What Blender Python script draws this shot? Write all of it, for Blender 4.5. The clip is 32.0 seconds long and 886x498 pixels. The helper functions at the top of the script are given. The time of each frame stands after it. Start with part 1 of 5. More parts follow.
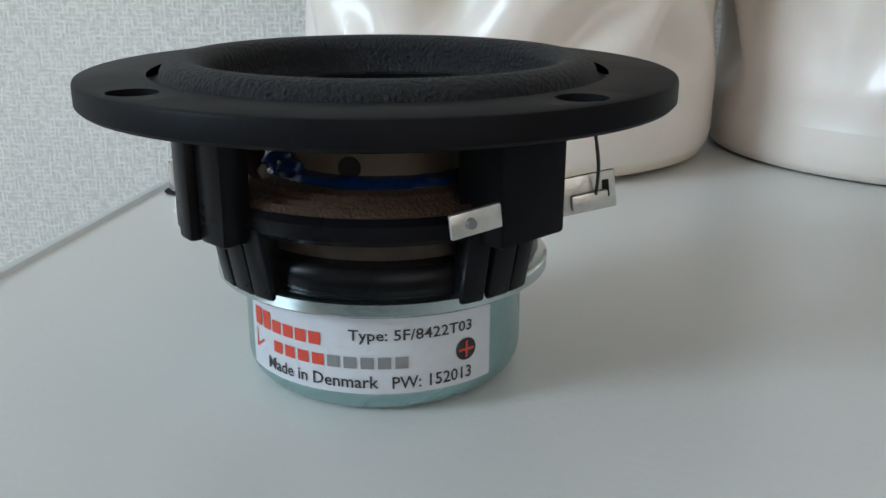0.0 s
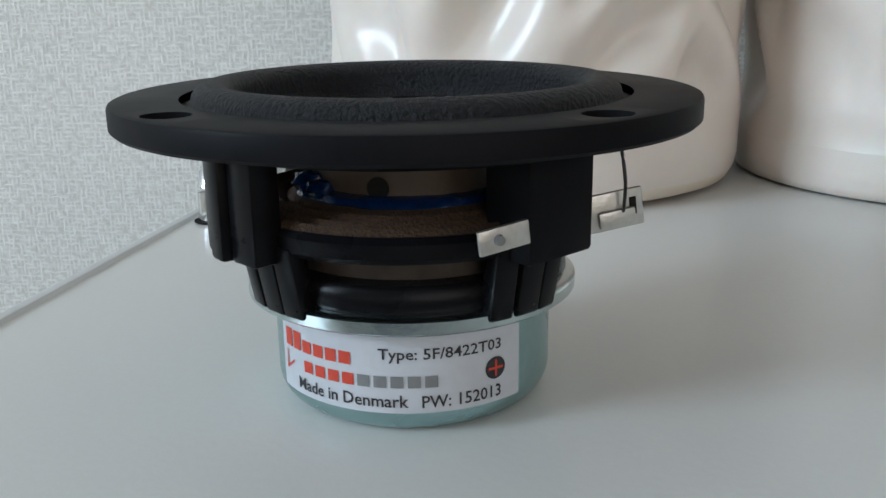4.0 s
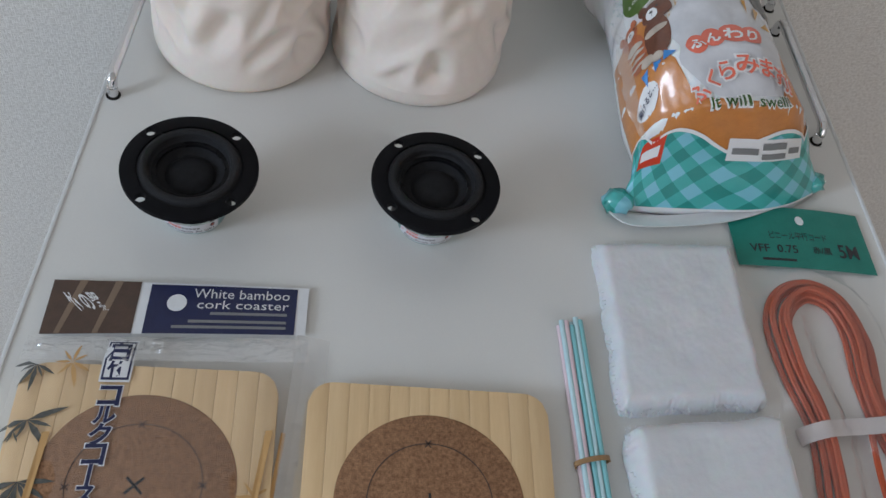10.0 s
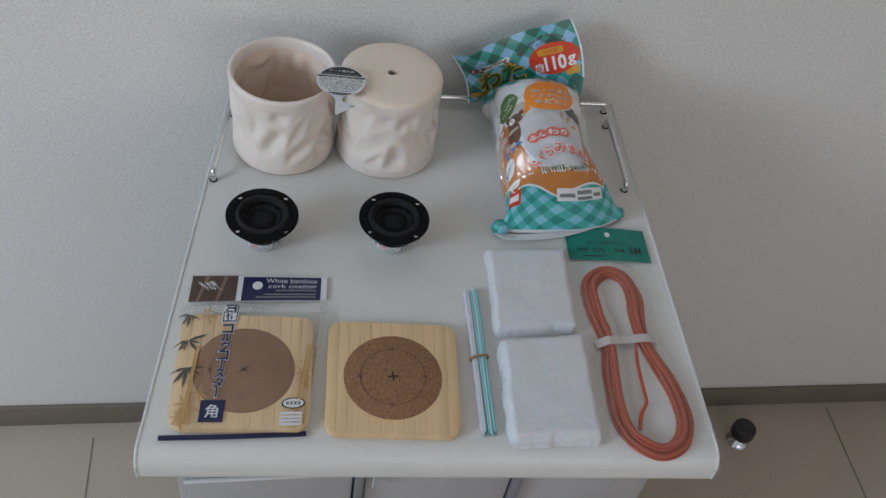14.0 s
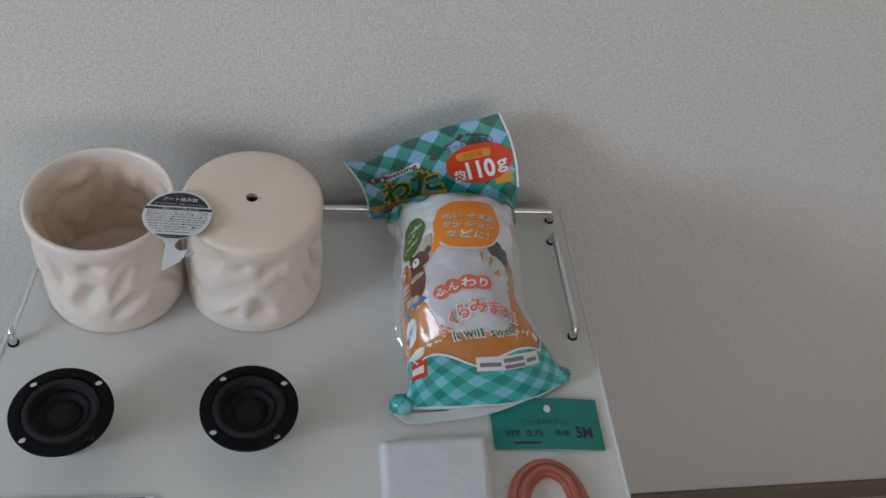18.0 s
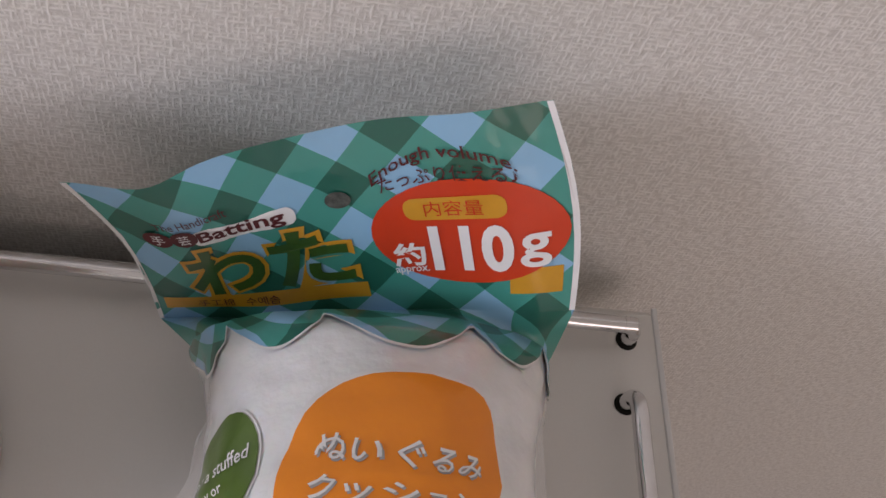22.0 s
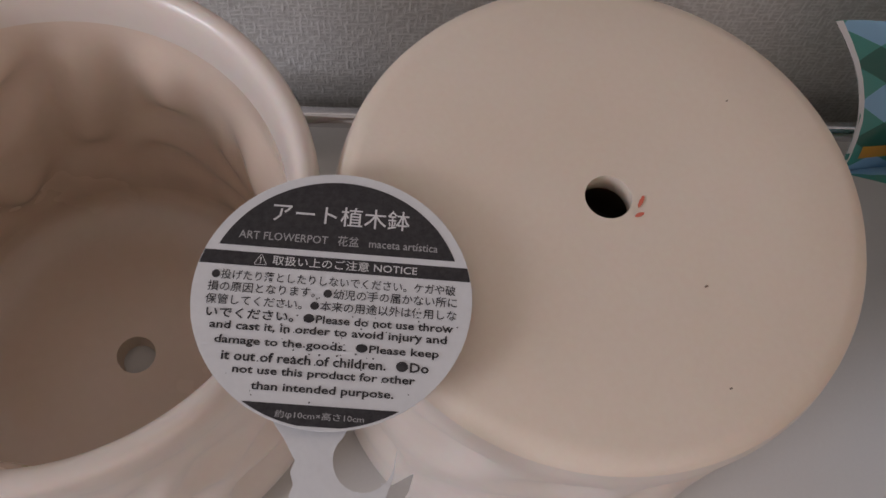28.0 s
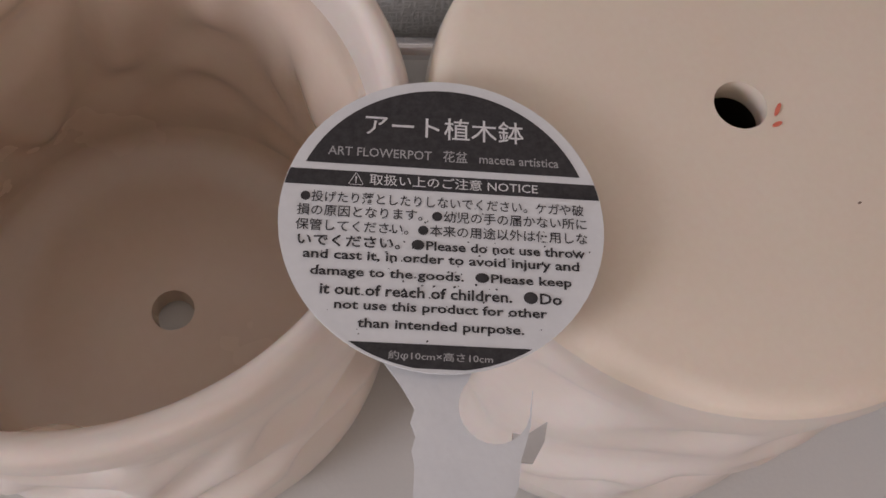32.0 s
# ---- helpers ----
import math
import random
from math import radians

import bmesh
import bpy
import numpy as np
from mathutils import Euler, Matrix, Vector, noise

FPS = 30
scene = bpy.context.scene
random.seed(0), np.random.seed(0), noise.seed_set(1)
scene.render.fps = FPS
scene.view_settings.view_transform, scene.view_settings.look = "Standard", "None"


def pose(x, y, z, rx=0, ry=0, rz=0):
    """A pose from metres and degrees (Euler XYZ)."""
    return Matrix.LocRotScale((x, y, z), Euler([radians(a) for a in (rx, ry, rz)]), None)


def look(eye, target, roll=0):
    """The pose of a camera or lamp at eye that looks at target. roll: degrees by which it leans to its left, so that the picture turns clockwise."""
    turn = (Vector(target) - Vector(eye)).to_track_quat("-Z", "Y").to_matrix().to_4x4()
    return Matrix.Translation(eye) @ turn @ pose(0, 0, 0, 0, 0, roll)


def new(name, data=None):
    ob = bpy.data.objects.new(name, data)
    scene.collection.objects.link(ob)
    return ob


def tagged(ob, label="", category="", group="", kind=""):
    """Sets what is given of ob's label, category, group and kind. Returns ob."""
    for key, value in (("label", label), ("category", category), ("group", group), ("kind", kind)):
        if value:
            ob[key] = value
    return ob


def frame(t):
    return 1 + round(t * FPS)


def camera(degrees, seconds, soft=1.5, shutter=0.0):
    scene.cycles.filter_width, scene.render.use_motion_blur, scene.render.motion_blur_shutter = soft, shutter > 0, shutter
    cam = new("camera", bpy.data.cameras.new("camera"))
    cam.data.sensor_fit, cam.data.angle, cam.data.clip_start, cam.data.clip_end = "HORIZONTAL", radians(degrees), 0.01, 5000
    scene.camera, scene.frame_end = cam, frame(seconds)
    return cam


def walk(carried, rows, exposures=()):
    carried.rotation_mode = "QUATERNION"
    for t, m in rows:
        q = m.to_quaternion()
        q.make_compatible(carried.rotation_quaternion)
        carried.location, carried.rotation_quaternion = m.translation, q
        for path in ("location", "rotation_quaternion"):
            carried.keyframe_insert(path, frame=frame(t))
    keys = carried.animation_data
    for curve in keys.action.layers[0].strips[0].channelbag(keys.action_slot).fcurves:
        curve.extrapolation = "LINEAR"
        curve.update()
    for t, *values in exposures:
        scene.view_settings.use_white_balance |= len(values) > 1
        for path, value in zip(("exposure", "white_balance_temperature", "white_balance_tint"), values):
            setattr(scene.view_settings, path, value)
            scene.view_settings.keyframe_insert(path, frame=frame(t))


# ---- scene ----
# ---- camera ----
EXPOSURES = [(0.0, 0.01, 6100, 10), (8.0, 0.01, 6100, 12), (9.0, -0.01, 6200, 13), (10.0, -0.22, 6190, 17), (12.0, -0.37, 6160, 17), (17.0, -0.37, 6240, 16), (18.0, -0.45, 6290, 17), (19.0, -0.4, 6440, 22), (20.0, -0.32, 6590, 24), (21.0, -0.17, 6890, 28), (22.0, -0.2, 7020, 30), (23.0, 0.03, 7140, 31), (24.0, 0.0, 7290, 31), (25.0, -0.27, 7140, 30), (26.0, -0.62, 6990, 29), (29.0, -0.51, 7140, 32), (32.0, -0.38, 7220, 32)]
cam = camera(51.0, 32.0)
# seconds, x, y, z, yaw, pitch, roll
ROWS = [
    (0, -0.1026, 0.0572, 0.0506, 1.42, -18.12, 0.20),
    (0.5, -0.1024, 0.0582, 0.0499, 1.88, -18.11, -0.03),
    (1, -0.1016, 0.0575, 0.0491, 2.29, -18.00, -0.62),
    (1.5, -0.1017, 0.0568, 0.0484, 2.63, -17.95, -0.64),
    (2, -0.1017, 0.0568, 0.0486, 2.72, -17.67, -0.74),
    (2.5, -0.1017, 0.0567, 0.0489, 2.77, -17.19, -1.05),
    (3, -0.1028, 0.0561, 0.0492, 2.87, -16.83, -0.96),
    (3.5, -0.1031, 0.0561, 0.0494, 3.13, -16.35, -0.93),
    (5.5, -0.1017, 0.0562, 0.0478, 2.49, -15.70, -0.42),
    (6, -0.1019, 0.0565, 0.0478, 2.33, -15.88, -0.29),
    (6.5, -0.1001, 0.0538, 0.0499, 1.85, -16.01, -0.04),
    (7, -0.0912, 0.0485, 0.0700, 0.84, -18.28, 0.64),
    (7.5, -0.0939, 0.0480, 0.1038, 0.41, -36.15, 2.09),
    (8, -0.0731, 0.0276, 0.1787, -3.93, -45.35, 6.26),
    (9, -0.0628, -0.0245, 0.2712, -9.83, -56.27, 11.76),
    (10, -0.0687, -0.1447, 0.4059, -17.05, -53.27, 14.72),
    (10.5, -0.0558, -0.2931, 0.5377, -12.68, -50.46, 11.19),
    (11, -0.0793, -0.3859, 0.6244, -14.83, -49.11, 11.31),
    (11.5, -0.0795, -0.3892, 0.6341, -15.49, -49.07, 10.67),
    (12, -0.0796, -0.4025, 0.6536, -15.54, -48.20, 10.37),
    (12.5, -0.0837, -0.4208, 0.6669, -15.89, -47.83, 11.57),
    (13, -0.0869, -0.4347, 0.6849, -15.32, -47.57, 11.27),
    (13.5, -0.0930, -0.4427, 0.6939, -14.93, -48.10, 10.97),
    (14, -0.0925, -0.4437, 0.6908, -14.65, -48.24, 10.47),
    (14.5, -0.0883, -0.4358, 0.6887, -14.67, -48.35, 10.53),
    (16.5, -0.0908, -0.4078, 0.6789, -15.66, -48.98, 10.93),
    (17, -0.0937, -0.3980, 0.6739, -16.14, -49.06, 11.24),
    (17.5, -0.0669, -0.3389, 0.6724, -16.84, -49.22, 11.68),
    (18, 0.0324, -0.1812, 0.6158, -15.80, -49.05, 10.78),
    (18.5, 0.0834, -0.0510, 0.5417, -16.58, -52.91, 12.76),
    (19, 0.1122, 0.0353, 0.4882, -17.08, -55.71, 14.40),
    (19.5, 0.1341, 0.0870, 0.4501, -16.63, -56.64, 15.49),
    (20, 0.1453, 0.1325, 0.4034, -16.95, -57.31, 16.78),
    (20.5, 0.1468, 0.1734, 0.3538, -17.82, -57.64, 18.25),
    (21, 0.1429, 0.1857, 0.3328, -18.70, -57.63, 19.57),
    (21.5, 0.1438, 0.2012, 0.3176, -19.16, -57.61, 20.55),
    (22, 0.1465, 0.2194, 0.3011, -19.90, -57.76, 21.48),
    (22.5, 0.1471, 0.2206, 0.2926, -20.30, -57.75, 22.00),
    (23, 0.1409, 0.1887, 0.3080, -19.60, -56.99, 21.31),
    (23.5, 0.1386, 0.1679, 0.3056, -19.44, -56.21, 19.22),
    (24, 0.1318, 0.1451, 0.3086, -20.09, -56.03, 19.25),
    (24.5, 0.1036, 0.1441, 0.3165, -20.54, -56.55, 19.47),
    (25, 0.0519, 0.1578, 0.3055, -20.53, -57.15, 19.04),
    (25.5, 0.0454, 0.1596, 0.3009, -11.02, -57.87, 9.32),
    (26, -0.0053, 0.1725, 0.2953, -16.97, -59.91, 14.32),
    (26.5, 0.0149, 0.1938, 0.2996, 2.27, -65.76, 0.20),
    (28.5, -0.0442, 0.2266, 0.2394, -15.97, -65.14, 12.43),
    (29, -0.0466, 0.2301, 0.2306, -16.38, -65.78, 12.70),
    (29.5, -0.0517, 0.2346, 0.2246, -17.08, -66.24, 13.55),
    (30, -0.0519, 0.2325, 0.2216, -17.26, -66.54, 13.45),
    (30.5, -0.0503, 0.2293, 0.2276, -17.14, -66.81, 13.08),
    (31, -0.0518, 0.2303, 0.2284, -17.50, -66.75, 13.52),
    (31.5, -0.0493, 0.2310, 0.2267, -16.73, -66.91, 13.08),
    (32, -0.0523, 0.2267, 0.2295, -17.40, -66.61, 13.40),
]
walk(cam, [(t, pose(x, y, z, 90 + pitch, 0, yaw) @ pose(0, 0, 0, 0, 0, roll)) for t, x, y, z, yaw, pitch, roll in ROWS], EXPOSURES)

import functools

# ---- light ----
world = bpy.data.worlds.new("world")
scene.world = world
world.use_nodes = True
wn = world.node_tree.nodes
sky = wn.new("ShaderNodeTexSky")
sky.sky_type, sky.sun_disc, sky.sun_elevation, sky.sun_rotation = "NISHITA", False, radians(40), radians(120)
world.node_tree.links.new(sky.outputs[0], wn["Background"].inputs[0])
wn["Background"].inputs[1].default_value = 0.1


def area(name, m, sx, sy, watts, colour):
    data = bpy.data.lights.new(name, "AREA")
    data.shape, data.size, data.size_y, data.energy, data.color = "RECTANGLE", sx, sy, watts, colour
    ob = new(name, data)
    ob.matrix_world = m
    return ob


# daylight through the window in the left wall, plus an added warm fill behind the camera
area("window_light", look((-2.90, -1.10, 1.15), (0.0, 0.15, 0.0)), 1.0, 0.8, 56, (0.74, 0.89, 1.0))
area("fill_light", look((1.0, -2.50, 0.80), (0.1, 0.4, 0.15)), 1.9, 1.3, 12, (1.0, 0.87, 0.73))


# ---- materials ----
def nodes_of(name):
    m = bpy.data.materials.new(name)
    m.use_nodes = True
    return m, m.node_tree.nodes, m.node_tree.links, m.node_tree.nodes["Principled BSDF"]


def surface(name, a, b, scale=60.0, rough=0.5, bump=0.0, fine=400.0, metal=0.0, coat=0.0, stretch=(1, 1, 1), detail=4.0, rough_var=0.08, per_object=0.0, sheen=0.0, sub=0.0, depth=0.001):
    """Two colours mixed by noise, with fine relief and uneven gloss, at real size."""
    m, n, l, p = nodes_of(name)
    tc, mp = n.new("ShaderNodeTexCoord"), n.new("ShaderNodeMapping")
    mp.inputs["Scale"].default_value = stretch
    l.new(tc.outputs["Object"], mp.inputs[0])
    big, small = n.new("ShaderNodeTexNoise"), n.new("ShaderNodeTexNoise")
    for t, s in ((big, scale), (small, fine)):
        t.inputs["Scale"].default_value, t.inputs["Detail"].default_value = s, detail
        l.new(mp.outputs[0], t.inputs["Vector"])
    mix = n.new("ShaderNodeMix")
    mix.data_type = "RGBA"
    mix.inputs["A"].default_value, mix.inputs["B"].default_value = (*a, 1), (*b, 1)
    ramp = n.new("ShaderNodeMapRange")
    ramp.inputs["From Min"].default_value, ramp.inputs["From Max"].default_value = 0.32, 0.68
    add = n.new("ShaderNodeMath")
    add.operation = "MULTIPLY_ADD"
    add.inputs[1].default_value = 0.35
    l.new(small.outputs[0], add.inputs[0])
    sc = n.new("ShaderNodeMath")
    sc.operation = "MULTIPLY"
    sc.inputs[1].default_value = 0.65
    l.new(big.outputs[0], sc.inputs[0])
    l.new(sc.outputs[0], add.inputs[2])
    l.new(add.outputs[0], ramp.inputs[0])
    l.new(ramp.outputs[0], mix.inputs["Factor"])
    colour = mix.outputs["Result"]
    if per_object:
        info, hs = n.new("ShaderNodeObjectInfo"), n.new("ShaderNodeHueSaturation")
        mr = n.new("ShaderNodeMapRange")
        mr.inputs["To Min"].default_value, mr.inputs["To Max"].default_value = 1 - per_object, 1 + per_object
        l.new(info.outputs["Random"], mr.inputs[0])
        l.new(mr.outputs[0], hs.inputs["Value"])
        l.new(colour, hs.inputs["Color"])
        colour = hs.outputs[0]
    l.new(colour, p.inputs["Base Color"])
    rr = n.new("ShaderNodeMapRange")
    rr.inputs["To Min"].default_value, rr.inputs["To Max"].default_value = max(rough - rough_var, 0.02), min(rough + rough_var, 1)
    l.new(big.outputs[0], rr.inputs[0])
    l.new(rr.outputs[0], p.inputs["Roughness"])
    p.inputs["Metallic"].default_value, p.inputs["Coat Weight"].default_value = metal, coat
    p.inputs["Coat Roughness"].default_value = 0.08
    p.inputs["Sheen Weight"].default_value = sheen
    if sub:
        p.inputs["Subsurface Weight"].default_value, p.inputs["Subsurface Scale"].default_value = sub, 0.004
    if bump:
        bp = n.new("ShaderNodeBump")
        bp.inputs["Strength"].default_value, bp.inputs["Distance"].default_value = bump, depth
        l.new(small.outputs[0], bp.inputs["Height"])
        l.new(bp.outputs[0], p.inputs["Normal"])
    return m


def wallpaper():
    """Woven relief: wavering rows and columns of threads about 1.7 mm apart, broken into dashes."""
    m, n, l, p = nodes_of("wallpaper")
    tc, sep = n.new("ShaderNodeTexCoord"), n.new("ShaderNodeSeparateXYZ")
    l.new(tc.outputs["Object"], sep.inputs[0])

    def calc(op, a, b):
        k = n.new("ShaderNodeMath")
        k.operation = op
        for i, v in enumerate((a, b)):
            if isinstance(v, (int, float)):
                k.inputs[i].default_value = v
            elif v is not None:
                l.new(v, k.inputs[i])
        return k.outputs[0]

    def grain(sx, sz, detail=2.0):
        mp, t = n.new("ShaderNodeMapping"), n.new("ShaderNodeTexNoise")
        mp.inputs["Scale"].default_value = (sx, 1.0, sz)
        t.inputs["Scale"].default_value, t.inputs["Detail"].default_value = 1.0, detail
        l.new(tc.outputs["Object"], mp.inputs[0])
        l.new(mp.outputs[0], t.inputs["Vector"])
        return t.outputs[0]

    threads = []
    for axis, dash, waver in (("Z", grain(270, 740), grain(200, 200)), ("X", grain(740, 270), grain(215, 180))):
        phase = calc("ADD", calc("MULTIPLY", sep.outputs[axis], 2 * math.pi / 0.0017), calc("MULTIPLY", waver, 7.0))
        ridge = calc("MULTIPLY_ADD", calc("SINE", phase, None), 0.5)
        ridge.node.inputs[2].default_value = 0.5
        dash = calc("MULTIPLY", calc("SUBTRACT", dash, 0.30), 2.6)
        dash.node.use_clamp = True
        threads.append(calc("MULTIPLY", calc("MULTIPLY_ADD", ridge, 0.5), dash))
        threads[-1].node.inputs[0].links[0].from_node.inputs[2].default_value = 0.5
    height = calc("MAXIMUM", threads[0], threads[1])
    bp = n.new("ShaderNodeBump")
    bp.inputs["Strength"].default_value, bp.inputs["Distance"].default_value = 0.48, 0.0006
    l.new(height, bp.inputs["Height"])
    l.new(bp.outputs[0], p.inputs["Normal"])
    # shade between the threads is painted in: colour darkens where the relief is low
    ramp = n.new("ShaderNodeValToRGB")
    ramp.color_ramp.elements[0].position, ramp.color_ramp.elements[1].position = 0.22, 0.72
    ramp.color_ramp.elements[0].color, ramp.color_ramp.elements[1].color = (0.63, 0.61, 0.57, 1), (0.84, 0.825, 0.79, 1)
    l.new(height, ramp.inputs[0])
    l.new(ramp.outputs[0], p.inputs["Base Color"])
    p.inputs["Roughness"].default_value = 0.7
    return m


def film(name, gloss=0.10, milk=0.06, tint=(1, 1, 1)):
    """Thin clear plastic film: see-through, with gloss that follows Fresnel."""
    m, n, l, p = nodes_of(name)
    tr, gl, mix, fr = n.new("ShaderNodeBsdfTransparent"), n.new("ShaderNodeBsdfGlossy"), n.new("ShaderNodeMixShader"), n.new("ShaderNodeLayerWeight")
    tr.inputs[0].default_value = (*tint, 1)
    gl.inputs["Roughness"].default_value = 0.12
    tc, t, bp = n.new("ShaderNodeTexCoord"), n.new("ShaderNodeTexNoise"), n.new("ShaderNodeBump")
    t.inputs["Scale"].default_value = 75
    l.new(tc.outputs["Object"], t.inputs["Vector"])
    bp.inputs["Strength"].default_value, bp.inputs["Distance"].default_value = 0.5, 0.003
    l.new(t.outputs[0], bp.inputs["Height"])
    l.new(bp.outputs[0], gl.inputs["Normal"])
    steep, gain = n.new("ShaderNodeMath"), n.new("ShaderNodeMath")
    steep.operation, gain.operation = "POWER", "MULTIPLY_ADD"
    fr.inputs[0].default_value, steep.inputs[1].default_value = 0.5, 4.0
    gain.inputs[1].default_value, gain.inputs[2].default_value = 0.8, gloss
    l.new(fr.outputs["Facing"], steep.inputs[0])
    l.new(steep.outputs[0], gain.inputs[0])
    l.new(gain.outputs[0], mix.inputs[0])
    l.new(tr.outputs[0], mix.inputs[1])
    l.new(gl.outputs[0], mix.inputs[2])
    haze, blend = n.new("ShaderNodeBsdfDiffuse"), n.new("ShaderNodeMixShader")
    haze.inputs[0].default_value = (0.9, 0.9, 0.9, 1)
    blend.inputs[0].default_value = milk
    l.new(mix.outputs[0], blend.inputs[1])
    l.new(haze.outputs[0], blend.inputs[2])
    l.new(blend.outputs[0], n["Material Output"].inputs[0])
    return m


def gingham(name, cell=0.0112, light=(0.24, 0.50, 0.72), mid=(0.035, 0.30, 0.25), deep=(0.004, 0.12, 0.085)):
    """Diagonal check print in deep green, mid green and light blue, read from the UV map in metres."""
    m, n, l, p = nodes_of(name)
    uv, mp, sep = n.new("ShaderNodeUVMap"), n.new("ShaderNodeMapping"), n.new("ShaderNodeSeparateXYZ")
    mp.inputs["Rotation"].default_value = (0, 0, radians(45))
    mp.inputs["Scale"].default_value = (1 / cell / 2,) * 3
    l.new(uv.outputs[0], mp.inputs[0])
    l.new(mp.outputs[0], sep.inputs[0])
    stripes = []
    for k in (0, 1):
        fr, gt = n.new("ShaderNodeMath"), n.new("ShaderNodeMath")
        fr.operation, gt.operation = "FRACT", "GREATER_THAN"
        gt.inputs[1].default_value = 0.5
        l.new(sep.outputs[k], fr.inputs[0])
        l.new(fr.outputs[0], gt.inputs[0])
        stripes.append(gt.outputs[0])
    add = n.new("ShaderNodeMath")
    l.new(stripes[0], add.inputs[0])
    l.new(stripes[1], add.inputs[1])
    half = n.new("ShaderNodeMath")
    half.operation = "MULTIPLY"
    half.inputs[1].default_value = 0.5
    l.new(add.outputs[0], half.inputs[0])
    ramp = n.new("ShaderNodeValToRGB")
    ramp.color_ramp.interpolation = "CONSTANT"
    e = ramp.color_ramp.elements
    e[0].position, e[0].color = 0.0, (*light, 1)
    e[1].position, e[1].color = 0.3, (*mid, 1)
    e.new(0.8).color = (*deep, 1)
    l.new(half.outputs[0], ramp.inputs[0])
    l.new(ramp.outputs[0], p.inputs["Base Color"])
    p.inputs["Roughness"].default_value, p.inputs["Coat Weight"].default_value = 0.35, 0.8
    p.inputs["Coat Roughness"].default_value = 0.1
    tc, t, bp = n.new("ShaderNodeTexCoord"), n.new("ShaderNodeTexNoise"), n.new("ShaderNodeBump")
    t.inputs["Scale"].default_value = 70
    l.new(tc.outputs["Object"], t.inputs["Vector"])
    bp.inputs["Strength"].default_value, bp.inputs["Distance"].default_value = 0.35, 0.002
    l.new(t.outputs[0], bp.inputs["Height"])
    l.new(bp.outputs[0], p.inputs["Normal"])
    l.new(bp.outputs[0], p.inputs["Coat Normal"])
    return m


def plain(name, c, rough=0.5, metal=0.0, coat=0.0, vary=0.06):
    d = [max(v * (1 - vary), 0) for v in c]
    return surface(name, c, d, 90, rough, 0.0, 700, metal, coat)


